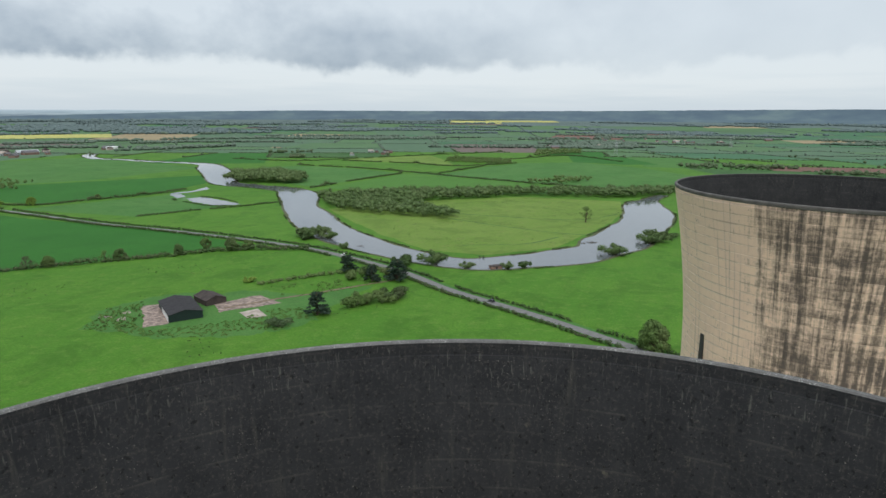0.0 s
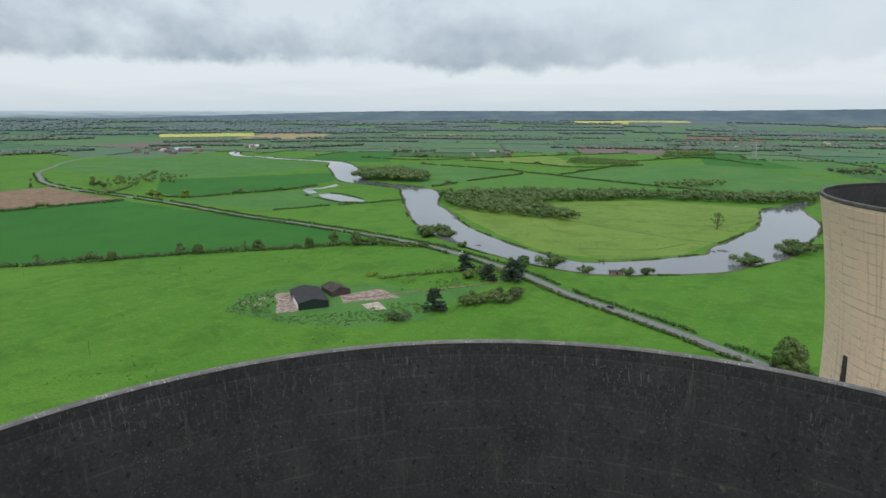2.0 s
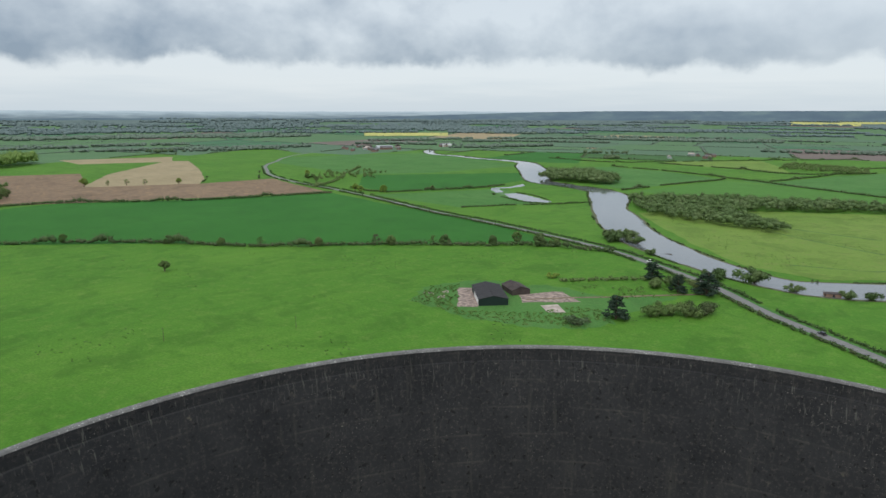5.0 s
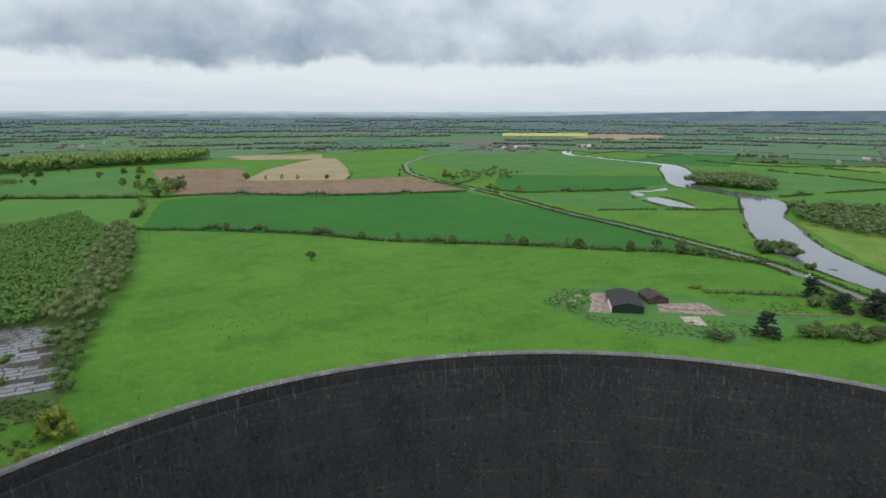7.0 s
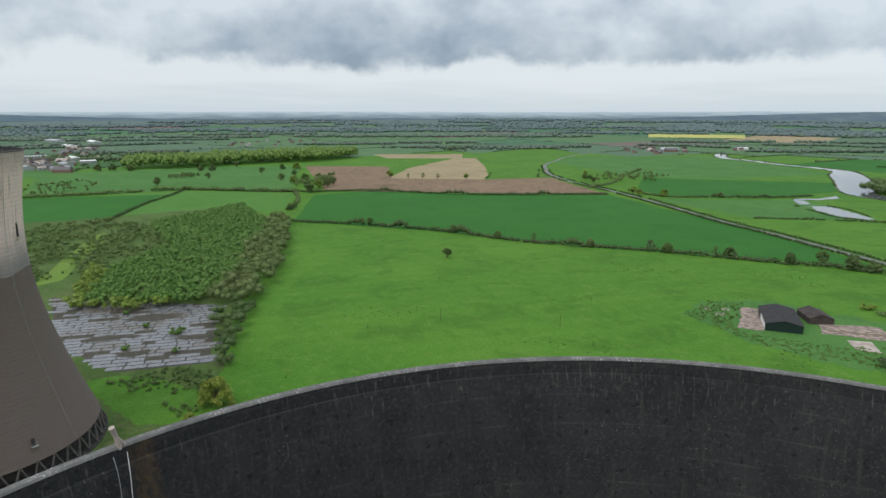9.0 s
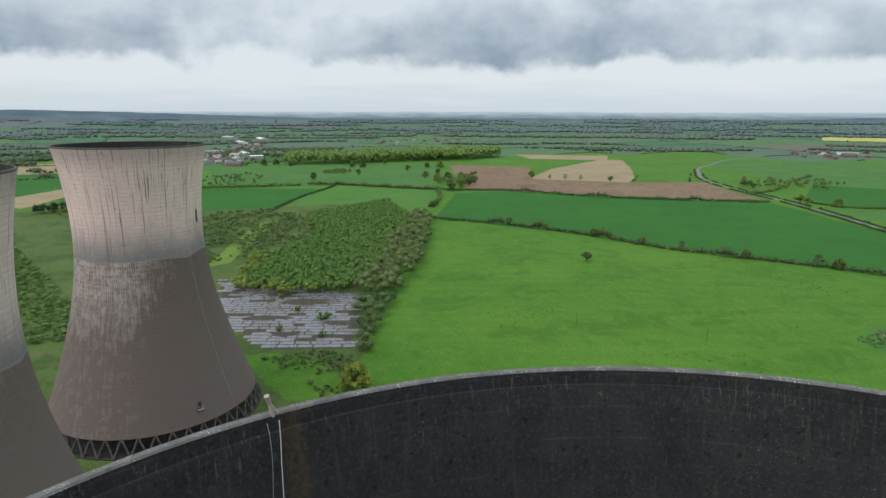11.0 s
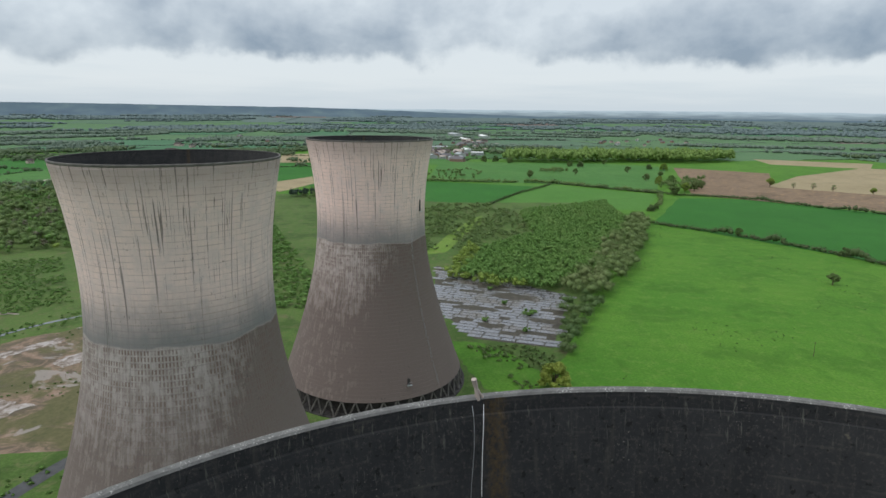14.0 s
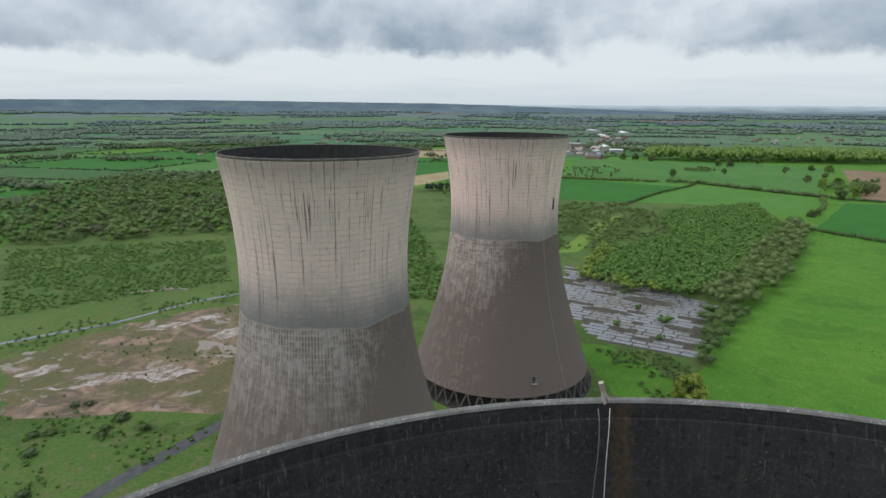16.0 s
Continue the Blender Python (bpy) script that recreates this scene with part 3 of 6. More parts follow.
def leaf_cloud(centres, radii, count, size, up=0.25):
    """Small leaf sprays, one triangle each, scattered over the skins of many rounded clumps."""
    centres, radii = np.asarray(centres, float), np.asarray(radii, float)
    c, r = np.repeat(centres, count, 0), np.repeat(radii, count, 0)
    n = RNG.normal(size=c.shape)
    n[:, 2] += up
    n /= np.linalg.norm(n, axis=1)[:, None]
    p = c + n * r * RNG.uniform(0.55, 1.16, (len(c), 1))
    face = n + 0.55 * RNG.normal(size=n.shape)
    t = np.cross(face, RNG.normal(size=n.shape))
    t /= np.linalg.norm(t, axis=1)[:, None] + 1e-9
    b = np.cross(face, t)
    b /= np.linalg.norm(b, axis=1)[:, None] + 1e-9
    s = np.repeat(np.broadcast_to(size, len(centres)), count)[:, None] * RNG.uniform(0.6, 1.4, (len(c), 1))
    v = np.stack([p + t * s, p - 0.5 * t * s + 0.85 * b * s, p - 0.5 * t * s - 0.85 * b * s], 1).reshape(-1, 3)
    return v, np.arange(len(v)).reshape(-1, 3)


def lumps(centres, radii, fill=0.60):
    """Low, dented cores that keep the clumps from being seen through."""
    bm = bmesh.new()
    bmesh.ops.create_icosphere(bm, subdivisions=1, radius=fill)
    base = np.array([v.co[:] for v in bm.verts])
    tri = np.array([[v.index for v in f.verts] for f in bm.faces])
    bm.free()
    centres, radii = np.asarray(centres, float), np.asarray(radii, float)
    v = (base[None] * RNG.uniform(0.75, 1.1, (len(centres), len(base), 1)) * radii[:, None] + centres[:, None]).reshape(-1, 3)
    f = (tri[None] + np.arange(len(centres))[:, None, None] * len(base)).reshape(-1, 3)
    return v, f


def joined(*parts_):
    vs, fs, k = [], [], 0
    for v, f in parts_:
        vs.append(v)
        fs.append(f + k)
        k += len(v)
    return np.vstack(vs), np.vstack(fs)


def fast_mesh(name, v, f, material):
    me = bpy.data.meshes.new(name)
    me.vertices.add(len(v))
    me.vertices.foreach_set("co", np.ascontiguousarray(v, np.float32).ravel())
    me.loops.add(len(f) * 3)
    me.loops.foreach_set("vertex_index", np.ascontiguousarray(f, np.int32).ravel())
    me.polygons.add(len(f))
    me.polygons.foreach_set("loop_start", np.arange(0, len(f) * 3, 3, dtype=np.int32))
    me.update(calc_edges=True)
    me.materials.append(material)
    return me


def foliage(name, centres, radii, count, size, material, label, category, core=True, fill=0.60):
    """Hedges, thickets and woods that nobody could count: one object of kind stuff."""
    pieces = [leaf_cloud(centres, radii, count, size)]
    if core:
        pieces.append(lumps(centres, radii, fill))
    return tagged(new(name, fast_mesh(name, *joined(*pieces), material)), label, category, kind="stuff")


def scatter(poly, spacing, jitter=0.6):
    xs, ys = [p[0] for p in poly], [p[1] for p in poly]
    g = np.stack(np.meshgrid(np.arange(min(xs), max(xs), spacing), np.arange(min(ys), max(ys), spacing)), -1).reshape(-1, 2)
    g = g + RNG.uniform(-jitter, jitter, g.shape) * spacing
    return g[inside(poly, g[:, 0], g[:, 1])]


def tree_mesh(kind):
    """Crown clumps and a branched trunk for one sort of tree, about its real size."""
    rng = np.random.default_rng({"broad": 1, "round": 2, "bush": 3, "cedar": 4, "bare": 5, "tall": 6, "dome": 7}[kind])
    trunk = bmesh.new()
    if kind == "cedar":
        h = 13.0
        cs, rs = [], []
        for i in range(62):
            k = (1 + i % 7 + rng.uniform(-0.15, 0.15)) / 7.6
            a, reach = rng.uniform(0, 6.28), (1.08 - k * 0.72) * 6.2 * rng.uniform(0.25, 1.1)
            cs.append((math.cos(a) * reach, math.sin(a) * reach, h * k - 0.05 * reach))
            rs.append((1.9 * (1.15 - 0.5 * k), 1.9 * (1.15 - 0.5 * k), 0.55))
            rod((0, 0, h * k - 0.5), cs[-1], 0.16, 0.05, 5, trunk)
        rod((0, 0, -0.2), (0, 0, h), 0.55, 0.10, 8, trunk)
        n, size = 70, 0.34
    elif kind == "dome":
        cs, rs = [], []
        for i in range(46):
            a, k = rng.uniform(0, 6.28), rng.uniform(0.08, 1.0)
            reach = 4.6 * math.sqrt(max(0.0, 1.04 - k * k)) * math.sqrt(rng.uniform(0.25, 1.0))
            cs.append((math.cos(a) * reach, math.sin(a) * reach, 7.6 * k))
            s = rng.uniform(0.9, 1.5)
            rs.append((s, s, s * 0.8))
        rod((0, 0, -0.2), (0, 0, 6.0), 0.45, 0.10, 8, trunk)
        for c in cs[::3]:
            rod((0, 0, min(1.4, c[2] * 0.6)), c, 0.14, 0.04, 5, trunk)
        n, size = 170, 0.24
    elif kind == "bush":
        cs = [(rng.normal() * 1.1, rng.normal() * 1.1, rng.uniform(0.7, 2.3)) for _ in range(11)]
        rs = [(rng.uniform(0.9, 1.5),) * 2 + (rng.uniform(0.8, 1.2),) for _ in cs]
        for c in cs[:6]:
            rod((0, 0, -0.1), c, 0.10, 0.03, 5, trunk)
        n, size = 150, 0.22
    else:
        h, w = {"broad": (9.5, 4.3), "round": (8.0, 3.4), "bare": (9.0, 4.0), "tall": (15.0, 2.6)}[kind]
        m = {"broad": 26, "round": 20, "bare": 15, "tall": 26}[kind]
        cs, rs = [], []
        for i in range(m):
            a, k = rng.uniform(0, 6.28), rng.uniform(0.0, 1.0)
            prof = math.sin(math.pi * (0.18 + 0.74 * k)) if kind != "tall" else 0.75 - 0.3 * k
            reach = w * prof * math.sqrt(rng.uniform(0.15, 1.0))
            cs.append((math.cos(a) * reach, math.sin(a) * reach, h * (0.28 + 0.68 * k)))
            s = rng.uniform(0.8, 1.35) * w * 0.33
            rs.append((s, s, s * 0.8))
        fork = h * 0.3
        rod((0, 0, -0.2), (0.1, 0.05, fork), 0.42, 0.30, 8, trunk)
        rod((0.1, 0.05, fork), (0, 0, h * 0.82), 0.30, 0.06, 7, trunk)
        for c in cs[: m // 2 + 2]:
            rod((0.05, 0.0, min(fork, c[2] * 0.7)), c, 0.15, 0.04, 5, trunk)
        n, size = (150, 0.30) if kind != "bare" else (60, 0.22)
    global RNG
    keep, RNG = RNG, rng
    pieces = [leaf_cloud(cs, rs, n, size)] + ([] if kind == "bare" else [lumps(cs, np.array(rs) * 1.1)])
    RNG = keep
    return joined(*pieces), trunk


TREE_PARTS = {}


def tree(kind, x, y, size=1.0, material=None, label="", name="tree", group=""):
    """One standing tree or bush: trunk with limbs, and a crown of leaf sprays."""
    key = (kind, material.name)
    if key not in TREE_PARTS:
        crown, trunk = tree_mesh(kind)
        tm = bpy.data.meshes.new("trunk")
        trunk.to_mesh(tm)
        trunk.free()
        tm.materials.append(BARK)
        TREE_PARTS[key] = (fast_mesh("crown", *crown, material), tm)
    ob = new(name)
    s = RNG.uniform(0.9, 1.12, 2)
    ob.matrix_basis = Matrix.LocRotScale((x, y, float(ground_z(x, y))), Euler((0, 0, RNG.uniform(0, 6.28))), (size * s[0], size * s[0], size * s[1]))
    for nm, me in zip(("crown", "trunk"), TREE_PARTS[key]):
        o = new(nm, me)
        o.parent = ob
    return tagged(ob, label, "tree" if kind != "bush" else "bush", group)


def hedge(name, line, height, width, material, label, gaps=0.12, tall=0.0):
    """A hedgerow of many leafy clumps, uneven in height, broken by gaps."""
    pts = smooth_line(line, 1.7)[:, :2]
    keep = np.array([noise.noise(Vector((x * 0.035, y * 0.035, 3.0))) > -0.5 + gaps * 2.2 for x, y in pts])
    pts = pts[keep]
    vary = np.array([1 + 0.55 * noise.noise(Vector((x * 0.06, y * 0.06, 8.0))) for x, y in pts])
    big = np.array([max(0.0, noise.noise(Vector((x * 0.045, y * 0.045, 21.0))) - 0.22) for x, y in pts]) * tall * 3.2
    h = height * vary * RNG.uniform(0.8, 1.25, len(pts)) + big
    c = np.column_stack([pts + RNG.normal(0, width * 0.22, pts.shape), ground_z(pts[:, 0], pts[:, 1]) + h * 0.48])
    r = np.column_stack([np.full(len(pts), width * 0.62) + big * 0.22, np.full(len(pts), width * 0.62) + big * 0.22, h * 0.55])
    return foliage(name, c, r, 26, 0.30 + 0.05 * height, material, label, "hedge")

# ---- ground ----
def build_ground():
    rings = [0, 40, 120, 300, 700, 1200, 1700, 2200, 2230, 2260] + list(np.linspace(2320, EDGE, 34))
    seg = 200
    v, f = [(0, 0, 0)], []
    for r in rings[1:]:
        for i in range(seg):
            a = 2 * math.pi * i / seg
            x, y = r * math.sin(a), r * math.cos(a)
            v.append((x, y, float(ground_z(x, y))))
    for k in range(len(rings) - 1):
        for i in range(seg):
            j = (i + 1) % seg
            if k == 0:
                f.append((0, 1 + j, 1 + i))
            else:
                o, p = 1 + (k - 1) * seg, 1 + k * seg
                f.append((o + i, o + j, p + j, p + i))
    return tagged(mesh_object("ground", v, f, [PASTURE], smooth=True), "bright green grazed pasture on the valley floor", "ground", kind="structure")


build_ground()

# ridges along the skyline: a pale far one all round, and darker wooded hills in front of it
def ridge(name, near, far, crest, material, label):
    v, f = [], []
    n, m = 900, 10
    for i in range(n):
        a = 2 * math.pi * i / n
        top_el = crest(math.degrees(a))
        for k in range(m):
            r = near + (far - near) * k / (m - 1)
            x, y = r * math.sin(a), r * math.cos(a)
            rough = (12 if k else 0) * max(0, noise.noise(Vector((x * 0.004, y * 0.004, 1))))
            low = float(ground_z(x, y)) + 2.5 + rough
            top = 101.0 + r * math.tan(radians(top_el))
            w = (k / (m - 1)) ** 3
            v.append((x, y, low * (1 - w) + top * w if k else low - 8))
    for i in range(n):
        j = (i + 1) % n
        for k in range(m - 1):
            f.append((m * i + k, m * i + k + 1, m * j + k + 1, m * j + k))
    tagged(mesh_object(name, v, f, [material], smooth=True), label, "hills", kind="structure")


def skyline(deg):
    return 0.05 + 0.07 * noise.noise(Vector((deg * 0.05, 0, 0))) + 0.04 * noise.noise(Vector((deg * 0.4, 2, 0))) + 0.02 * noise.noise(Vector((deg * 1.9, 5, 0)))


def wooded(deg):
    up = 0.0
    for centre, wide, tall in ((341, 18, 0.15), (2, 14, 0.10), (28, 20, 0.42), (50, 14, 0.3), (236, 18, 0.30), (262, 14, 0.10), (205, 18, 0.32)):
        d = (deg - centre + 180) % 360 - 180
        up += tall * math.exp(-(d / wide) ** 2)
    k = min(1.0, max(0.0, up / 0.17))
    return -0.62 + 0.60 * k + up + 0.03 * noise.noise(Vector((deg * 0.6, 7, 0))) + 0.02 * noise.noise(Vector((deg * 2.3, 5, 0)))


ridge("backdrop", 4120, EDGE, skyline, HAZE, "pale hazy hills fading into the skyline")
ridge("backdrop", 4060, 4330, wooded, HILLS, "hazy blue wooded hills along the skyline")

# ---- fields ----
FIELDS = (
    ("crop_field", [(-570, 186), (-440, 283), (-336, 340), (-212, 434), (-175, 454), (-276, 500), (-501, 572), (-545, 588), (-640, 448), (-738, 350), (-745, 302), (-742, 270)], CROP, "dark green field of young wheat behind a hedge"),
    ("crop_field", [(-872, 137), (-775, 257), (-645, 200), (-676, 40), (-880, 60)], CROP2, "bright green field of young barley beside the wood"),
    ("crop_field", [(-676, 40), (-848, 112), (-900, -41), (-676, -45)], CROP, "dark green crop field beyond the scrub"),
    ("ploughed_field", [(-1162, 413), (-776, 300), (-548, 588), (-700, 648), (-744, 670), (-779, 561), (-881, 455), (-1068, 544)], SOIL, "bare brown ploughed field beside the road"),
    ("stubble_field", [(-872, 442), (-779, 561), (-865, 642), (-1161, 818), (-1192, 786), (-1018, 562)], STRAW, "pale buff stubble field"),
    ("stubble_field", [(-1401, 674), (-1296, 872), (-1169, 785), (-1259, 643)], STRAW, "pale buff strip of dry stubble"),
    ("grass_field", [(-1284, 914), (-1215, 1119), (-955, 830), (-868, 752), (-760, 660), (-793, 582), (-916, 667)], PASTURE, "green grass field by the bend of the road"),
    ("grass_field", [(-1162, 418), (-1140, 392), (-811, 266), (-884, 126), (-910, -39), (-1250, -23), (-1240, 300)], GRASS2, "rough grazed field with scattered trees"),
    ("grass_field", [(-560, 655), (-664, 792), (-560, 880), (-455, 975), (-405, 880), (-418, 731), (-497, 640)], CROP, "dark green strip of crop beside the river"),
    ("grass_field", [(-977, 890), (-1069, 1020), (-892, 1324), (-522, 1107), (-593, 879), (-679, 790)], GRASS2, "light green meadow inside the river bend"),
    ("grass_field", [(-489, 602), (-383, 749), (-274, 665), (-343, 572)], GRASS2, "green pasture strip between hedges"),
    ("grass_field", [(-337, 562), (-263, 653), (-228, 640), (-175, 482), (-205, 482)], PASTURE, "bright green pasture beside the river"),
    ("grass_field", [(-30, 390), (14, 393), (80, 425), (112, 452), (160, 540), (215, 640), (330, 640), (330, 200), (96, 244), (68, 272), (16, 316)], PASTURE, "deep green pasture between the road and the river"),
    ("river_meadow", [(-170, 640), (-120, 700), (46, 765), (157, 735), (145, 657), (120, 590), (98, 548), (70, 500), (55, 470), (-1, 436), (-45, 450), (-85, 500), (-130, 570)], MEADOW, "yellow-green meadow inside the river loop"),
    ("grass_field", [(-240, 834), (-152, 1049), (-250, 1131), (-366, 1174), (-420, 1130), (-307, 884)], GRASS2, "light green meadow across the river"),
    ("grass_field", [(-225, 822), (-145, 1032), (0, 956), (116, 876), (240, 830), (90, 790), (-60, 790)], CROP2, "bright green field behind the willow scrub"),
    ("grass_field", [(-140, 1046), (-76, 1050), (0, 1200), (65, 1299), (190, 1335), (300, 1200), (400, 900), (240, 850), (120, 890)], GRASS2, "wide green pasture beyond the river"),
    ("crop_field", [(196, 1541), (321, 1516), (350, 1300), (276, 1290), (181, 1338)], CROP, "dark green crop beyond the pasture"),
    ("stubble_field", [(-623, 1754), (-465, 1783), (-532, 2006), (-689, 2054)], STRAW, "orange-buff bare field in the valley"),
    ("grass_field", [(-300, 1311), (-168, 1268), (-62, 1210), (-95, 1360), (-140, 1510), (-310, 1380)], MEADOW, "yellow-green grass field between hedges"),
)
for k, (nm, poly_, mt, lab) in enumerate(FIELDS):
    patch(nm, poly_, mt, 0.02 + 0.003 * k, lab, "field", ragged=2.0)

NEAR = [(-1290, 1130), (-1420, 640), (-1300, 400), (-1270, -60), (-900, -80), (-660, -560), (-300, -420), (0, -200), (330, 150), (330, 640), (420, 900), (360, 1450), (150, 1650), (-130, 1540), (-300, 1390), (-560, 1340), (-900, 1340)]


def build_far_fields():
    """The patchwork of the valley, split into ever smaller fields, with hedgerows along the splits."""
    rng = np.random.default_rng(11)
    cells, hedges = [], []

    def split(poly, depth):
        p = np.array(poly)
        c = p.mean(0)
        r = np.hypot(*c)
        size = 190 + 0.05 * min(r, 2300)
        e = np.roll(p, -1, 0) - p
        ln = np.hypot(*e.T)
        if depth > 13 or ln.max() < size * rng.uniform(0.9, 1.9):
            cells.append(poly)
            return
        i = int(ln.argmax())
        j = (i + 2) % 4
        a = p[i] + e[i] * rng.uniform(0.36, 0.64)
        b = p[j] + e[j] * rng.uniform(0.36, 0.64)
        hedges.append((a, b))
        split([a, p[(i + 1) % 4], p[j], b], depth + 1)
        split([p[i], a, b, p[(j + 1) % 4]], depth + 1)

    split([(-5200, -2600), (3600, -3400), (3300, 5300), (-4600, 5200)], 0)
    # The later half, most with painted haze, serves fields beyond 1650 m.
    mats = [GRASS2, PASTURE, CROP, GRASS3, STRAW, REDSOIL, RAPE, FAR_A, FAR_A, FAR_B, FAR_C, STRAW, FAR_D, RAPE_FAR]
    kinds = ("green pasture field", "bright green grass field", "dark green crop field", "dull green field", "buff stubble field", "reddish ploughed field", "yellow rapeseed field")
    for q in cells:
        q = np.array(q)
        c = q.mean(0)
        r = np.hypot(*c)
        if r > EDGE - 60 or (inside(NEAR, c[0], c[1])):
            continue
        k = int(rng.choice(7, p=(0.32, 0.15, 0.19, 0.30, 0.008, 0.032, 0.0)))
        n = max(2, int(np.ptp(q, axis=0).max() / 90)) if r > 1900 else 2
        g = np.linspace(0, 1, n + 1)
        v, f = [], []
        for s in g:
            for t in g:
                x, y = (q[0] * (1 - s) + q[1] * s) * (1 - t) + (q[3] * (1 - s) + q[2] * s) * t
                v.append((x, y, float(ground_z(x, y)) + (0.02 if r < 1900 else 0.5)))
        for a in range(n):
            for b in range(n):
                o = a * (n + 1) + b
                face = (o, o + n + 1, o + n + 2, o + 1)
                if all(math.hypot(*v[i][:2]) < EDGE - 5 for i in face):
                    f.append(face)
        if f:
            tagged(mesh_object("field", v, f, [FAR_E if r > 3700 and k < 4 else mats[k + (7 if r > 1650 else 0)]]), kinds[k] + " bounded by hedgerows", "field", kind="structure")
    # hedgerows and hedgerow trees
    cs, rs = [], []
    for a, b in hedges:
        d = np.hypot(*(b - a))
        m = (a + b) / 2
        r = np.hypot(*m)
        step = 5.0 + r * 0.0028
        if m[1] < -1500 or r > 4100 or rng.random() < (r - 1500) / 5200:
            continue
        for t in np.arange(0, 1, step / d):
            p = a + (b - a) * t
            rr = np.hypot(*p)
            if rr > EDGE - 80 or inside(NEAR, p[0], p[1]) or noise.noise(Vector((p[0] * 0.01, p[1] * 0.01, 4))) < -0.28:
                continue
            tree_ = rng.random() < (0.20 if rr < 1600 else 0.05)
            h = rng.uniform(4, 9) if tree_ else rng.uniform(1.8, 3.4) * (1.0 if rr < 1600 else 0.8)
            w = h * 0.6 if tree_ else 0.8 + step * 0.5
            cs.append((p[0] + rng.normal(0, 1), p[1] + rng.normal(0, 1), float(ground_z(p[0], p[1])) + h * 0.45))
            rs.append((w, w, h * 0.55))
    # spinneys and shelter belts
    for _ in range(250):
        a, r = rng.uniform(-2.6, 1.0), 950 + 3150 * rng.random() ** 0.75
        x, y = r * math.sin(a), r * math.cos(a)
        if inside(NEAR, x, y):
            continue
        ln, wd, tn = rng.uniform(30, 170) * (0.6 + r / 2300), rng.uniform(8, 30) * (0.6 + r / 3200), rng.uniform(0, 3.14) if r < 1500 else a + 1.57 + rng.normal(0, 0.22)
        crown = 4.2 + 0.0016 * r
        for _ in range(int(4 * ln * wd / (crown * crown * 2.6))):
            u, w = rng.uniform(-1, 1), rng.uniform(-1, 1)
            w *= wd * math.sqrt(max(0.05, 1 - u * u)) * (1 + 0.5 * noise.noise(Vector((u * 3, x * 0.01, y * 0.01))))
            u *= ln
            px, py = x + u * math.sin(tn) - w * math.cos(tn), y + u * math.cos(tn) + w * math.sin(tn)
            if math.hypot(px, py) > 4200 or inside(NEAR, px, py):
                continue
            h = rng.uniform(6, 12)
            cs.append((px, py, float(ground_z(px, py)) + h * 0.45))
            rs.append((crown * rng.uniform(0.8, 1.15), crown * rng.uniform(0.8, 1.15), h * 0.55))
    # copses among the fields to the south-west
    for _ in range(70):
        a, r = rng.uniform(-2.6, -1.75), rng.uniform(760, 2300)
        x, y = r * math.sin(a), r * math.cos(a)
        ln, wd, tn = rng.uniform(20, 90), rng.uniform(8, 26), a + 1.57 + rng.normal(0, 0.5)
        for _ in range(int(4 * ln * wd / 70)):
            u, w = rng.uniform(-ln, ln), rng.normal(0, wd * 0.6)
            px, py, h = x + u * math.sin(tn) - w * math.cos(tn), y + u * math.cos(tn) + w * math.sin(tn), rng.uniform(5, 12)
            if not inside(NEAR, px, py):
                cs.append((px, py, float(ground_z(px, py)) + h * 0.45))
                rs.append((h * 0.5, h * 0.5, h * 0.5))
    # long dark woods that close the western valley
    for _ in range(46):
        a, r = rng.uniform(-2.5, -0.35), rng.uniform(2650, 4000)
        ln, wd = rng.uniform(120, 520), rng.uniform(35, 120)
        for _ in range(int(4 * ln * wd / 700)):
            u, w = rng.uniform(-1, 1), rng.uniform(-1, 1)
            q = r + w * wd * math.sqrt(max(0.05, 1 - u * u)) + 30 * noise.noise(Vector((u * 4, a * 9, 0)))
            b = a + u * ln / r
            x, y, h = q * math.sin(b), q * math.cos(b), rng.uniform(8, 15)
            cs.append((x, y, float(ground_z(x, y)) + h * 0.4))
            rs.append((rng.uniform(9, 15), rng.uniform(9, 15), h * 0.6))
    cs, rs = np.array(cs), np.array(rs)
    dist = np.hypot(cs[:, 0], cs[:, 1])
    # Beyond 1750 m the leaf materials carry the haze in their colour.
    for sel, mt, lab, count, fill in ((dist < 1750, FARLEAF, "hedgerows, spinneys and shelter belts across the valley", 14, 0.75), ((dist >= 1750) & (dist < 2900), FARBLUE, "hedgerows and woods in the far valley, haze tinted into their leaves", 5, 0.9), (dist >= 2900, FARHAZE, "pale hazy blue woods towards the skyline", 3, 0.95)):
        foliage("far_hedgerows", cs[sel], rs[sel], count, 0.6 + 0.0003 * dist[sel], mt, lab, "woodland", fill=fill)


build_far_fields()


def far_range(el):
    """How far off the rising valley side is seen at an angle below the level, in degrees."""
    return FLAT + (EDGE - FLAT) * (1 - (min(1.0, (-el - 0.03) / -RISE)) ** (1 / 1.15))


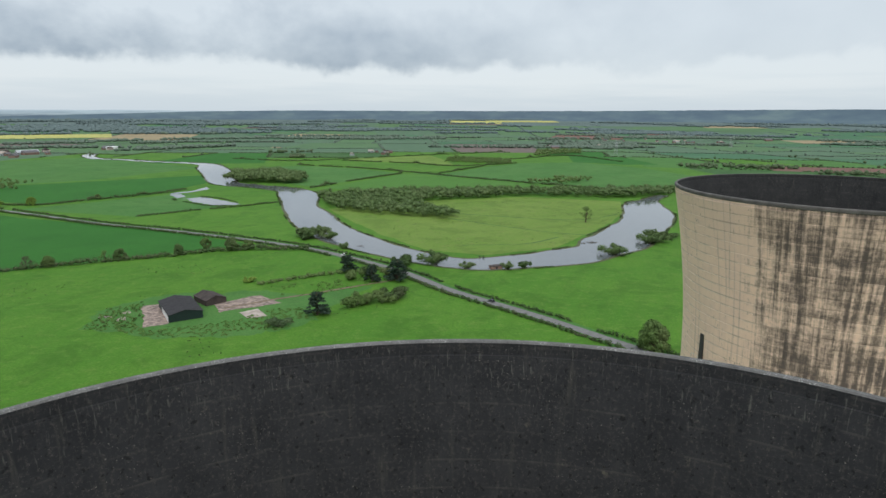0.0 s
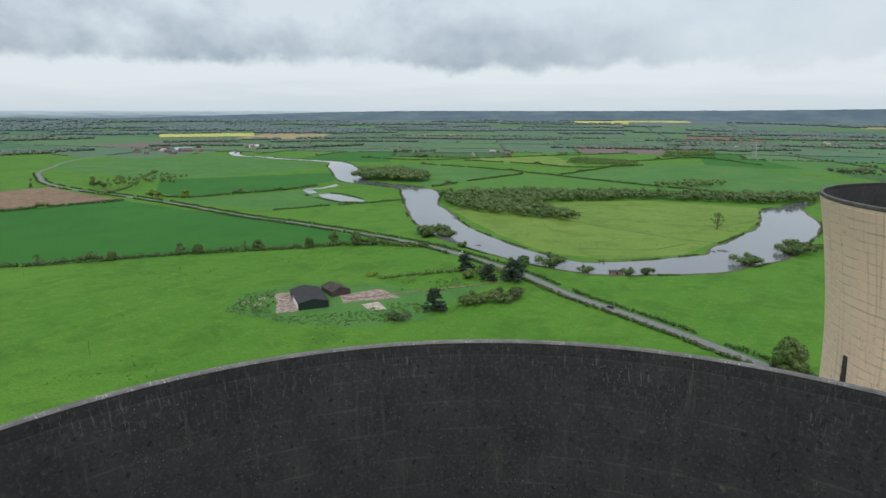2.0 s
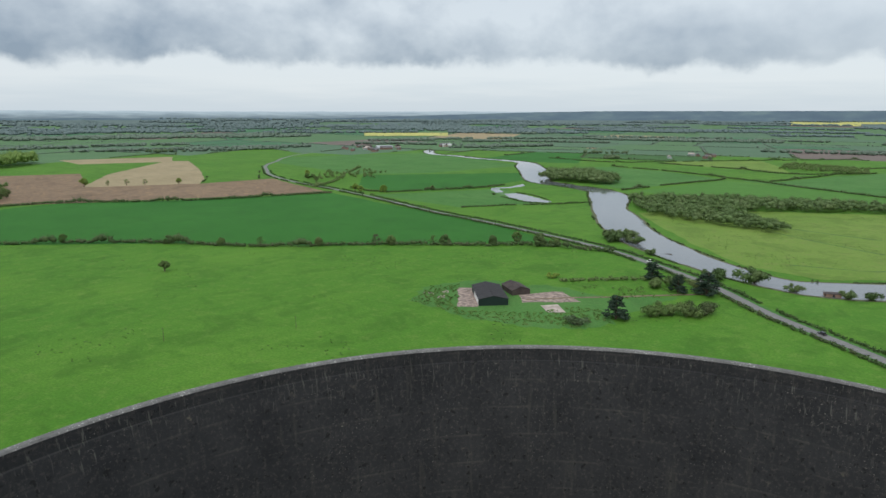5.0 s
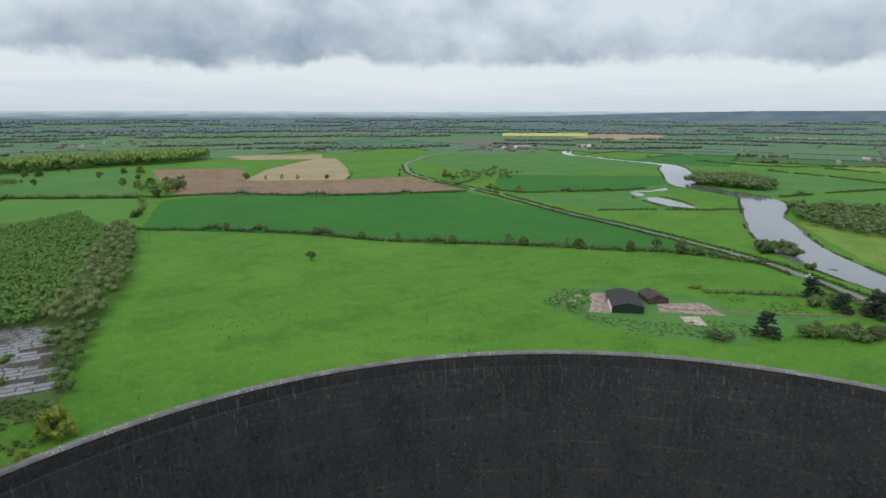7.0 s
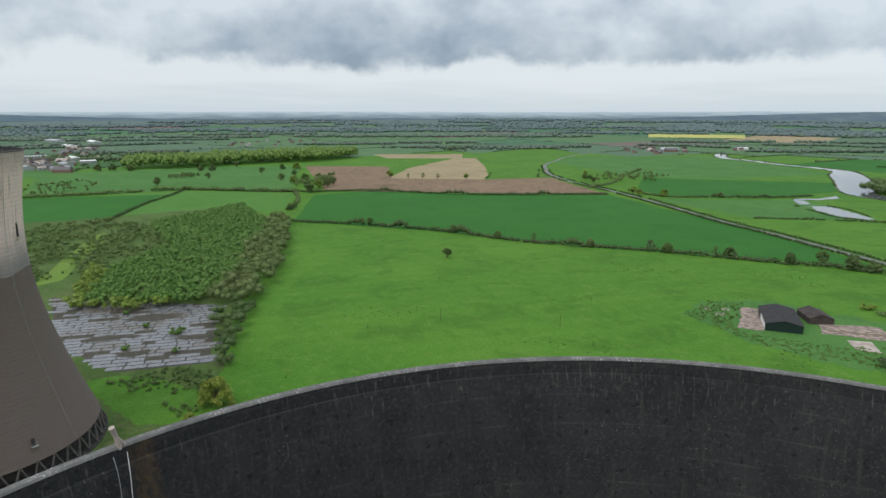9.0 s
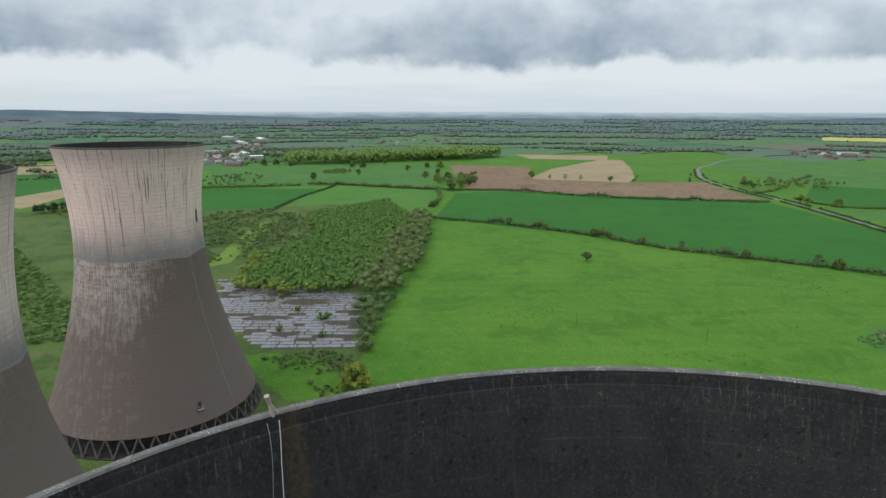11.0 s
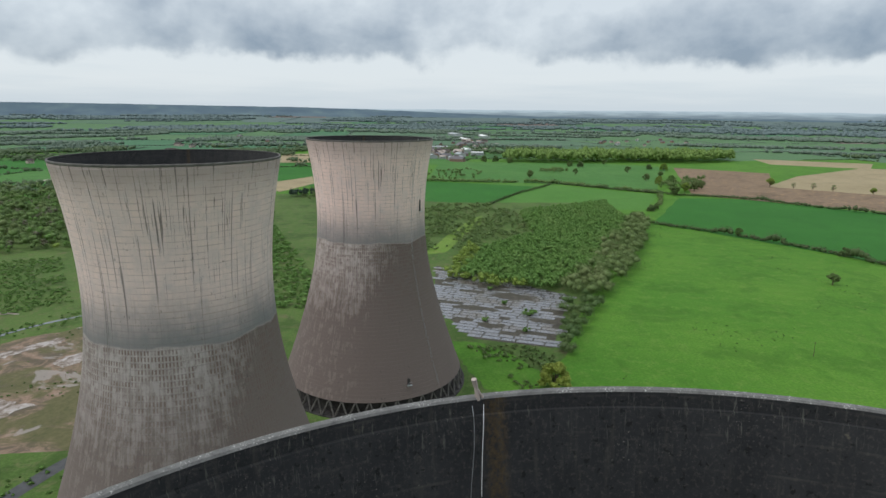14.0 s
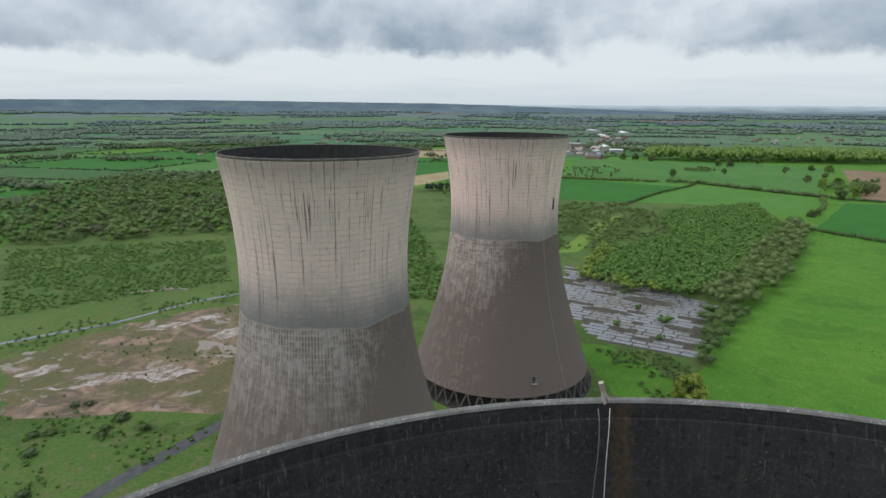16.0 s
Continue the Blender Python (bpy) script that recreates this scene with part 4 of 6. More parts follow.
def far_field(name, az0, az1, el0, el1, material, label, category="field", lift=1.6, skew=0.0):
    n, m = 14, 6
    v = []
    for i in range(n + 1):
        for j in range(m + 1):
            wob = 0.06 * noise.noise(Vector((i * 0.4, j * 0.3, az0)))
            az = radians(az0 + (az1 - az0) * i / n + skew * j / m)
            r = far_range(el0 + (el1 - el0) * j / m + wob * (el1 - el0 + 0.2)) if el0 < -0.05 else EDGE
            x, y = r * math.sin(az), r * math.cos(az)
            v.append((x, y, float(ground_z(x, y)) + lift))
    f = [(i * (m + 1) + j, (i + 1) * (m + 1) + j, (i + 1) * (m + 1) + j + 1, i * (m + 1) + j + 1) for i in range(n) for j in range(m)]
    tagged(mesh_object(name, v, f, [material]), label, category, kind="structure")


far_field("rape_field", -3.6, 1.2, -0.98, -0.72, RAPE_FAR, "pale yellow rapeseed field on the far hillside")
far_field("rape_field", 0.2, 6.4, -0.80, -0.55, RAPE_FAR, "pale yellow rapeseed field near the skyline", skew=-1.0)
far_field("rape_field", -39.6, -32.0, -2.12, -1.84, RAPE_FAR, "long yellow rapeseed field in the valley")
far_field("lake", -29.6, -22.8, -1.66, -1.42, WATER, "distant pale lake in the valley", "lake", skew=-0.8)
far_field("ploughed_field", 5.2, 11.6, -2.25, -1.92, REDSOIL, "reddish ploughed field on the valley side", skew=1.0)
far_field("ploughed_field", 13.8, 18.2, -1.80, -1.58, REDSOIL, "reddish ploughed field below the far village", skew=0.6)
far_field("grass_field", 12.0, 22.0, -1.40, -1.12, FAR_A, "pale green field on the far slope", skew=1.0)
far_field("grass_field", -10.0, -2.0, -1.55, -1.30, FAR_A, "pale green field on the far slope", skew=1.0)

# ---- river, pond, road ----
RIVER = smooth_line([(-931, 1490, 14), (-938, 1408, 14), (-859, 1298, 10), (-778, 1270, 10), (-679, 1224, 10), (-607, 1207, 11), (-546, 1172, 16), (-505, 1100, 24), (-452, 1005, 24), (-402, 905, 20), (-372, 858, 17), (-318, 830, 13), (-262, 797, 18), (-236, 750, 23), (-208, 665, 18), (-178, 597, 21), (-144, 528, 20), (-112, 484, 19), (-62, 435, 15), (-28, 414, 13), (0, 410, 16), (28, 421, 18), (58, 437, 21), (86, 463, 20), (104, 493, 26), (126, 537, 24), (150, 588, 23), (168, 648, 24), (178, 712, 19), (195, 752, 9), (225, 800, 5)], 9)
ribbon("river_bank", RIVER, RIVER[:, 2] + 2.6, BANK, 0.14, "bare earth river bank with reeds", "river bank", wobble=2.0)
ribbon("river", RIVER, RIVER[:, 2], WATER, 0.20, "broad grey river reflecting the overcast sky", "river", wobble=2.6)
patch("pond", [(-361, 697), (-348, 716), (-318, 700), (-274, 664), (-286, 655), (-304, 655), (-330, 672)], WATER, 0.16, "shallow flooded hollow in the meadow", "pond", ragged=6.0)
patch("pond", [(-390, 735), (-378, 762), (-372, 800), (-384, 815), (-384, 772), (-398, 744)], WATER, 0.165, "narrow flooded channel in the meadow", "pond", ragged=4.0)
patch("pond", [(-372, 708), (-392, 733), (-382, 740), (-364, 716)], WATER, 0.17, "muddy neck between two pools", "pond", ragged=3.0)
hedge("bank_growth", [(-368, 690), (-330, 664), (-300, 648), (-262, 656)], 1.2, 2.4, HEDGE, "dark rushes along the flooded hollow", gaps=0.12, tall=1.5)
hedge("bank_growth", [(-352, 722), (-316, 706), (-280, 672)], 1.0, 2.0, HEDGE, "rushes along the flooded hollow", gaps=0.2, tall=1.0)
for side_, lab in ((1, "reeds and low willows along the river bank"), (-1, "rough bank growth along the river")):
    bank_ = RIVER[:, :2] + side_ * (np.stack([-np.gradient(RIVER[:, 1]), np.gradient(RIVER[:, 0])], -1) / np.hypot(np.gradient(RIVER[:, 0]), np.gradient(RIVER[:, 1]))[:, None]) * (RIVER[:, 2:3] + 2.5)
    hedge("bank_growth", bank_[::2], 0.9, 1.7, HEDGE, lab, gaps=0.24, tall=1.3)
ROAD = smooth_line([(150, 170), (110, 214), (63, 262), (23, 303), (-20, 342), (-60, 388), (-123, 438), (-171, 464), (-276, 506), (-356, 532), (-472, 582), (-572, 619), (-688, 656), (-790, 706), (-858, 760), (-920, 812), (-965, 862), (-1000, 915), (-1056, 985), (-1110, 1080), (-1130, 1140)], 10)
ribbon("verge", ROAD, 6.0, GRASS2, 0.15, "narrow grass verge along the lane", "verge", wobble=0.8)
ribbon("road", ROAD, 3.0, ASPHALT, 0.22, "worn grey asphalt country road", "road", wobble=0.15)


def offset(line, d, lo=0.0, hi=1.0):
    g = np.gradient(line[:, :2], axis=0)
    n = np.stack([-g[:, 1], g[:, 0]], -1) / np.hypot(*g.T)[:, None]
    out = line[:, :2] + n * d
    return out[int(lo * len(out)): max(3, int(hi * len(out)))][::3]


hedge("hedge", offset(ROAD, 6.2, 0.0, 0.78), 1.9, 2.2, HEDGE, "clipped dark hedge along the road", gaps=0.06)
hedge("hedge", offset(ROAD, -6.2, 0.02, 0.72), 1.8, 2.0, HEDGE, "low dark hedge along the road verge", gaps=0.12)
hedge("hedge", [(-569, 182), (-511, 236), (-444, 280), (-370, 313), (-301, 366), (-227, 411), (-190, 434), (-136, 442)], 3.0, 4.4, HEDGE, "tall unclipped field hedge with young trees", gaps=-0.12, tall=6.5)
hedge("hedge", [(-890, 140), (-783, 262), (-742, 345), (-635, 444), (-548, 586)], 3.2, 5.0, HEDGE, "dark field hedge below the ploughed land", gaps=0.0, tall=4.5)
hedge("hedge", [(-642, 204), (-700, 235), (-775, 258)], 3.0, 4.0, LEAF, "bushy hedge between two crops", gaps=0.0, tall=3)
hedge("hedge", [(-676, 40), (-760, 76), (-853, 128), (-890, 140)], 2.4, 3.2, HEDGE, "straight clipped hedge between crops", gaps=0.0)
hedge("hedge", [(-785, 262), (-850, 190), (-890, 135), (-895, 40), (-905, -60)], 4.6, 8.0, LEAF, "thick belt of thorn and trees behind the crop fields", gaps=0.0, tall=8)
hedge("hedge", [(-136, 345), (-98, 373), (-66, 386)], 2.3, 3.0, LEAF, "leafy hedge beside the farm drive", gaps=0.0)
hedge("hedge", [(-560, 640), (-497, 630), (-455, 680), (-418, 731), (-400, 790)], 2.6, 3.6, HEDGE, "bushy hedge in the riverside pasture", gaps=0.0, tall=3)
hedge("hedge", [(-343, 572), (-300, 620), (-262, 655), (-236, 690)], 1.9, 3.0, HEDGE, "broken thorn hedge near the pond", gaps=0.14, tall=1.5)
hedge("hedge", [(-610, 620), (-640, 700), (-700, 790), (-760, 900)], 3.0, 5.0, LEAF, "overgrown hedge with trees by the road", gaps=0.10, tall=4)
hedge("hedge", [(-872, 442), (-800, 535), (-779, 561), (-868, 645)], 1.5, 3.0, HEDGE, "thin hedge round the stubble", gaps=0.3, tall=1)
hedge("hedge", [(-955, 830), (-860, 745), (-760, 655)], 1.5, 2.6, HEDGE, "low roadside hedge", gaps=0.25, tall=1)


for ln_, lab in (([(-370, 1187), (-253, 1142), (-162, 1087), (0, 964), (117, 882)], "long clipped hedge beyond the river"), ([(-240, 822), (-198, 934), (-146, 1041)], "thin hedge between meadows"), ([(-309, 1311), (-168, 1264), (-59, 1204), (65, 1299)], "bushy hedge in the far meadow"), ([(-81, 1051), (-21, 1185), (7, 1273)], "tall hedge beside the pasture"), ([(38, 1388), (196, 1541), (290, 1362)], "dark hedge round the far crop"), ([(-558, 1329), (-407, 1284), (-303, 1367), (-138, 1520), (44, 1668)], "long hedge across the valley"), ([(117, 882), (240, 830), (400, 900)], "hedge at the pasture's edge")):
    hedge("hedge", ln_, 2.6, 4.0, HEDGE, lab, gaps=0.04, tall=4.0)


# ---- woods ----
def wood(name, poly_, spacing, lo, hi, material, label, count=110, spread=0.55, size=0.42, thin=-2.0):
    g = scatter(poly_, spacing)
    g = g[[noise.noise(Vector((x * 0.05, y * 0.05, 5))) + 0.5 * noise.noise(Vector((x * 0.15, y * 0.15, 9))) > thin for x, y in g]]
    h = RNG.uniform(lo, hi, len(g))
    cs, rs = [], []
    for (x, y), hh in zip(g, h):
        for _ in range(3):
            cs.append((x + RNG.normal(0, hh * 0.16), y + RNG.normal(0, hh * 0.16), float(ground_z(x, y)) + hh * RNG.uniform(0.38, 0.74)))
            w = hh * spread * RNG.uniform(0.5, 0.75)
            rs.append((w, w, hh * 0.30))
    return foliage(name, cs, rs, count // 3, size, material, label, "woodland")


wood("plantation", [(-560, 160), (-690, 168), (-616, 66), (-500, 66), (-449, 22), (-371, 2), (-342, 50), (-380, 92), (-474, 134)], 3.3, 5.0, 8.5, LEAFB, "dense young plantation of bright green trees", count=105, spread=0.40, size=0.30)
wood("woodland_edge", [(-570, 178), (-600, 178), (-480, 124), (-392, 88), (-338, 56), (-322, 74), (-390, 112), (-474, 147)], 7.0, 8.0, 12.5, LEAF, "taller dull green trees along the wood's edge", count=480, spread=0.60, size=0.30)
wood("thicket", [(-371, 2), (-449, 20), (-455, 8), (-372, -8), (-350, 16), (-345, 40), (-352, 46)], 5.0, 4.5, 7.5, LEAFY, "yellow-green sallow thicket beside the slabs", count=300, size=0.24)
wood("riverside_wood", [(-207, 728), (-160, 632), (-90, 604), (-40, 590), (-24, 604), (-90, 680), (-60, 716), (46, 772), (163, 762), (237, 800), (250, 850), (120, 815), (-30, 800), (-140, 775)], 7.0, 7.0, 13.0, WILLOW, "grey-green willow scrub along the river", count=180, spread=0.6)
wood("island_wood", [(-385, 880), (-300, 868), (-265, 880), (-280, 930), (-340, 985), (-400, 960)], 7.0, 12, 18, WILLOW, "rounded clump of willows by the river", count=240, size=0.45)
wood("spinney", [(-1040, 150), (-1055, 205), (-1095, 200), (-1080, 150)], 8.0, 4, 8, LEAF, "thorn clump in rough pasture")
wood("spinney", [(-790, 285), (-815, 320), (-960, 390), (-930, 330), (-850, 280)], 9.0, 6, 11, LEAF, "trees round the field corner", thin=-0.1)
wood("spinney", [(-905, -60), (-900, 20), (-960, 40), (-1090, 60), (-1080, -40)], 11.0, 3, 8, LEAF, "scattered thorn trees in rough pasture", thin=0.05)
wood("spinney", [(-95, 1290), (45, 1240), (58, 1366), (-78, 1440)], 9.0, 5, 9, LEAF, "dull green spinney across the river")
wood("spinney", [(112, 1503), (238, 1620), (262, 1760), (131, 1700)], 10.0, 7, 11, LEAF, "dark green spinney in the far fields")
wood("spinney", [(60, 915), (110, 900), (165, 960), (120, 985)], 10.0, 7, 10, LEAF, "trees in the far pasture hedge")
wood("spinney", [(-700, 680), (-650, 690), (-600, 760), (-660, 850), (-740, 830)], 12.0, 5, 9, LEAF, "trees and thorn between road and meadow", thin=0.0)
wood("poplar_belt", [(-1262, 105), (-1235, 205), (-1262, 340), (-1262, 510), (-1330, 600), (-1400, 620), (-1400, 420), (-1330, 120)], 10.0, 22, 31, POPLAR, "belt of tall bright green poplars", count=210, spread=0.36, size=0.55)
wood("scrub_wood", [(-349, -409), (-393, -353), (-445, -285), (-560, -230), (-690, -330), (-800, -480), (-700, -640), (-461, -560)], 8.5, 3.0, 12.5, LEAF, "mixed scrub woodland behind the towers", count=150, spread=0.62, thin=-0.42)
wood("scrub_wood", [(-640, -190), (-540, -160), (-330, -75), (-300, -80), (-330, -170), (-430, -270), (-560, -235)], 4.4, 1.0, 4.5, LEAFB, "low mixed green scrub between the towers", count=100, spread=1.0, size=0.28, thin=-0.38)
wood("scrub_wood", [(-676, -50), (-690, -170), (-720, -185), (-900, -180), (-905, -75)], 10.0, 4.0, 8.0, LEAF, "scrub and hawthorn beyond the towers", count=80)
wood("conifer_clump", [(-715, -190), (-725, -160), (-745, -165), (-735, -195)], 5, 8, 11, LEAFD, "dark clump of conifers", spread=0.3)
wood("scrub_patch", [(-448, 18), (-500, 64), (-616, 62), (-676, 36), (-660, -30), (-560, -40), (-470, -50), (-440, -20)], 5.0, 1.2, 5.0, LEAF, "patchy hawthorn scrub on rough ground", count=90, spread=0.85, size=0.30, thin=-0.12)
wood("scrub_patch", [(-232, -280), (-312, -205), (-414, -275), (-345, -400)], 3.4, 0.4, 2.0, LEAFB, "low bushy scrub on the cleared site", count=64, spread=1.35, size=0.26, thin=-0.35)
wood("scrub_wood", [(-360, -400), (-400, -340), (-450, -275), (-560, -225), (-690, -320), (-700, -500), (-480, -540)], 17, 6.0, 12.0, LEAFB, "bright young trees standing among the scrub", count=200, spread=0.45, size=0.34, thin=0.0)
wood("scrub_wood", [(-355, -395), (-380, -330), (-440, -270), (-600, -220), (-690, -320), (-600, -480)], 21, 4.0, 8.0, LEAFY, "yellow-green sallows among the scrub", count=180, spread=0.6, size=0.32, thin=0.1)
wood("willow_row", [(-330, 70), (-318, 76), (-280, 60), (-246, 46), (-240, 38), (-252, 36), (-262, 44), (-310, 52)], 6.5, 5.0, 8.0, WILLOW, "row of grey-green rounded sallows at the field edge", count=480, spread=0.66, size=0.24)

wood("scrub_wood", [(-360, -400), (-400, -340), (-450, -275), (-560, -225), (-690, -320), (-700, -500), (-480, -540)], 19, 5.0, 11.0, BUDDING, "brown budding trees among the scrub", count=200, spread=0.6, size=0.30, thin=0.0)
wood("weed_patch", [(-112, -142), (-152, -190), (-182, -200), (-168, -134), (-132, -138)], 9.0, 0.9, 1.8, HEDGE, "dark bramble mounds on the site grass", count=240, spread=2.6, size=0.22, thin=0.1)
wood("weed_patch", [(-112, -150), (-150, -192), (-176, -126), (-152, -108)], 3.4, 0.3, 1.3, LEAFB, "tussocky weeds on the site grass", count=45, spread=1.2, size=0.22, thin=0.05)
wood("weed_patch", [(-180, -235), (-240, -218), (-285, -182), (-300, -195), (-215, -255)], 3.6, 0.3, 1.4, LEAFB, "weeds beside the ditch", count=45, spread=1.2, size=0.24, thin=0.0)
wood("weed_patch", [(-160, -195), (-235, -205), (-275, -178), (-240, -125), (-176, -122)], 4.2, 0.2, 0.7, LEAF, "low weeds on the bare rubble ground", count=36, spread=1.3, size=0.22, thin=0.22)
wood("weed_patch", [(-205, 22), (-225, 34), (-246, 40), (-258, 30), (-256, 2), (-236, 12)], 2.9, 0.5, 1.9, LEAF, "rough scrub between slabs and field", count=70, spread=1.1, size=0.22, thin=-0.35)


def tufts(poly_, spacing, label, thin):
    g = scatter(poly_, spacing)
    g = g[[noise.noise(Vector((x * 0.02, y * 0.02, 2))) + 0.6 * noise.noise(Vector((x * 0.09, y * 0.09, 6))) > thin for x, y in g]]
    s_ = RNG.uniform(0.2, 0.6, len(g))
    foliage("grass_tufts", np.column_stack([g, s_ * 0.3]), np.column_stack([s_, s_, s_ * 0.5]), 9, 0.22, HEDGE, label, "grass", core=False)


tufts([(-560, 180), (-440, 276), (-316, 355), (-170, 440), (-125, 430), (-20, 335), (60, 255), (60, 120), (-100, 60), (-240, 60), (-330, 90), (-470, 150)], 4.5, "rank dark tussocks across the grazed pasture", 0.46)
tufts([(-150, 640), (46, 750), (150, 725), (140, 650), (60, 480), (-40, 455)], 5.0, "rank tussocks in the river meadow", 0.1)

# ---- rough ground round the towers ----
patch("stubble_field", [(-1394, -380), (-1447, -322), (-1197, -268), (-1190, -330)], STRAW, 0.14, "orange-buff field beyond the power station", "field", ragged=2)
patch("stubble_field", [(-850, -262), (-948, -214), (-858, -192), (-763, -216)], STRAW, 0.14, "orange-buff strip beside dark conifers", "field", ragged=2)
patch("rough_ground", [(-570, 175), (-440, 120), (-330, 70), (-245, 42), (-205, 20), (-120, 0), (-60, -60), (-110, -170), (-230, -300), (-360, -420), (-650, -560), (-760, -250), (-690, 0), (-700, 165)], SCRUB, 0.06, "rough scrub ground on the cleared power station site", "waste ground", ragged=3.0)
patch("green_strip", [(-90, -90), (-115, -150), (-150, -190), (-176, -126), (-150, -106), (-120, -100)], SCRUB, 0.10, "weedy bright grass beside the tower", "grass", ragged=3)
patch("green_strip", [(-200, 30), (-215, 8), (-262, -8), (-264, 2), (-250, 20), (-232, 30)], PASTURE, 0.10, "bright grass between the tower and the field", "grass", ragged=3)
patch("grass_track", [(-430, -25), (-590, 16), (-600, 27), (-560, 24), (-441, -8)], MEADOW, 0.10, "pale dry grass ride through the scrub", "grass track", ragged=2)
patch("bare_ground", [(-188, -231), (-238, -215), (-280, -178), (-300, -120), (-232, -100), (-174, -112), (-150, -190)], MUD, 0.11, "pinkish bare rubble ground of the demolished plant", "waste ground", ragged=6)
for poly_ in ([(-170, -197), (-194, -169), (-201, -164), (-197, -147), (-189, -155)], [(-228, -205), (-236, -196), (-262, -181), (-258, -176), (-232, -190)], [(-232, -168), (-252, -158), (-240, -150), (-228, -158)], [(-277, -251), (-298, -234), (-293, -220), (-286, -230)], [(-176, -215), (-190, -206), (-186, -202), (-172, -208)]):
    patch("puddle", poly_, PUDDLE, 0.15, "shallow rainwater puddle on bare ground", "puddle", ragged=5.0)
DITCH = smooth_line([(-180, -262, 2.0), (-206, -246, 2.2), (-236, -221, 2.0), (-273, -203, 1.6), (-300, -180, 1.2)], 6)
ribbon("ditch", DITCH, DITCH[:, 2] * 0.7, WATER, 0.15, "narrow water-filled ditch", "ditch", wobble=0.6)
TRACK = smooth_line([(-95, -132), (-121, -129), (-140, -124), (-165, -116), (-190, -100)], 6)
ribbon("site_track", TRACK, 2.6, TARMAC, 0.16, "old tarmac site track", "track", wobble=0.3)


# ---- cooling towers ----
def shell_radius(z):
    zt, rt = 64.0, 19.4
    b = 0.4600 if z < zt else 0.4180
    return math.sqrt(rt * rt + (b * (z - zt)) ** 2)


def ring_mesh(name, prof, material, parent, label="", smooth=True):
    """A surface of revolution from (radius, height) pairs."""
    v = [(r * math.cos(2 * math.pi * i / SEG), r * math.sin(2 * math.pi * i / SEG), z) for r, z in prof for i in range(SEG)]
    f = [(k * SEG + i, k * SEG + (i + 1) % SEG, (k + 1) * SEG + (i + 1) % SEG, (k + 1) * SEG + i) for k in range(len(prof) - 1) for i in range(SEG)]
    return mesh_object(name, v, f, [material], parent, label, smooth)


def cooling_tower(x, y, turn, shell_mat, label, ladder, hatches):
    t = empty("cooling_tower", pose(x, y, 0, 0, 0, 0), label, "cooling tower", "row of cooling towers")
    out, z = [], SKIRT
    while z < RIM - 1.6:
        r = shell_radius(z)
        out += [(r, z), (r + 0.012, z + 0.05), (shell_radius(z + LIFT - 0.10) + 0.012, z + LIFT - 0.10), (shell_radius(z + LIFT - 0.05) - 0.03, z + LIFT - 0.05)]
        z += LIFT
    out.append((shell_radius(RIM) - 0.19, RIM - 0.44))
    ring_mesh("outer_shell", out, shell_mat, t, smooth=False)
    top = shell_radius(RIM) - 0.17
    ring_mesh("coping", [(top - 0.02, RIM - 0.50), (top + 0.10, RIM - 0.42), (top + 0.12, RIM - 0.12), (top + 0.05, RIM), (top - 0.24, RIM + 0.02), (top - 0.30, RIM - 0.05)], COPING if x == 0 else LEGCON, t, "lichen-spotted concrete coping" if x == 0 else "dark stained concrete coping", smooth=False)
    inn, z = [(top - 0.30, RIM - 0.05), (top - 0.32, RIM - 0.6)], RIM - 0.6
    while z > SKIRT:
        r = shell_radius(z) - 0.50
        inn.append((r, z))
        z -= LIFT
    inn.append((shell_radius(SKIRT) - 0.8, SKIRT))
    inn.append((shell_radius(SKIRT), SKIRT))
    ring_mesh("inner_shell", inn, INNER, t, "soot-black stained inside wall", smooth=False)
    # raking legs under the skirt
    a = rod((0, 0, 0), (0, 0, 1), 0.34, 0.30, 8)
    me = bpy.data.meshes.new("leg")
    a.to_mesh(me)
    a.free()
    me.materials.append(LEGCON)
    n = 44
    r0, r1 = shell_radius(SKIRT) + 0.9, shell_radius(SKIRT) - 0.3
    for i in range(n):
        for s in (-0.5, 0.5):
            a0, a1 = 2 * math.pi * i / n, 2 * math.pi * (i + s) / n
            p, q = Vector((r0 * math.cos(a0), r0 * math.sin(a0), -0.1)), Vector((r1 * math.cos(a1), r1 * math.sin(a1), SKIRT + 0.2))
            ob = new("leg", me)
            ob.parent = t
            ob.matrix_basis = Matrix.Translation(p) @ (q - p).to_track_quat("Z", "Y").to_matrix().to_4x4() @ Matrix.Diagonal((1, 1, (q - p).length, 1))
    ring_mesh("basin", [(r0 + 0.9, -0.2), (r0 + 0.9, 0.45), (r0 + 0.6, 0.45), (r0 + 0.6, 0.15), (0.5, 0.12)], DARKCON, t, "dark concrete basin kerb", smooth=False)
    ring_mesh("packing", [(r1 - 2.5, 0.2), (r1 - 2.5, SKIRT - 0.4), (0.5, SKIRT - 0.2)], DARKCON, t, "black timber packing under the shell", smooth=False)
    # rungs and rails of the access ladder
    if ladder is not None:
        for side in (-0.22, 0.22):
            bm = bmesh.new()
            zs = np.linspace(RIM + 0.9, SKIRT + 1.0, 26)
            for z0, z1 in zip(zs, zs[1:]):
                pts = []
                for zz in (z0, z1):
                    r = shell_radius(min(zz, RIM - 0.3)) + (0.55 if zz > RIM - 2 else 0.22)
                    pts.append((r * math.cos(ladder) - side * math.sin(ladder), r * math.sin(ladder) + side * math.cos(ladder), zz))
                rod(pts[0], pts[1], 0.03, 0.03, 4, bm)
            part("ladder_rail", bm, STEEL, t, "thin galvanised ladder rail")
    for ang, zz, hh in hatches:
        r = shell_radius(zz)
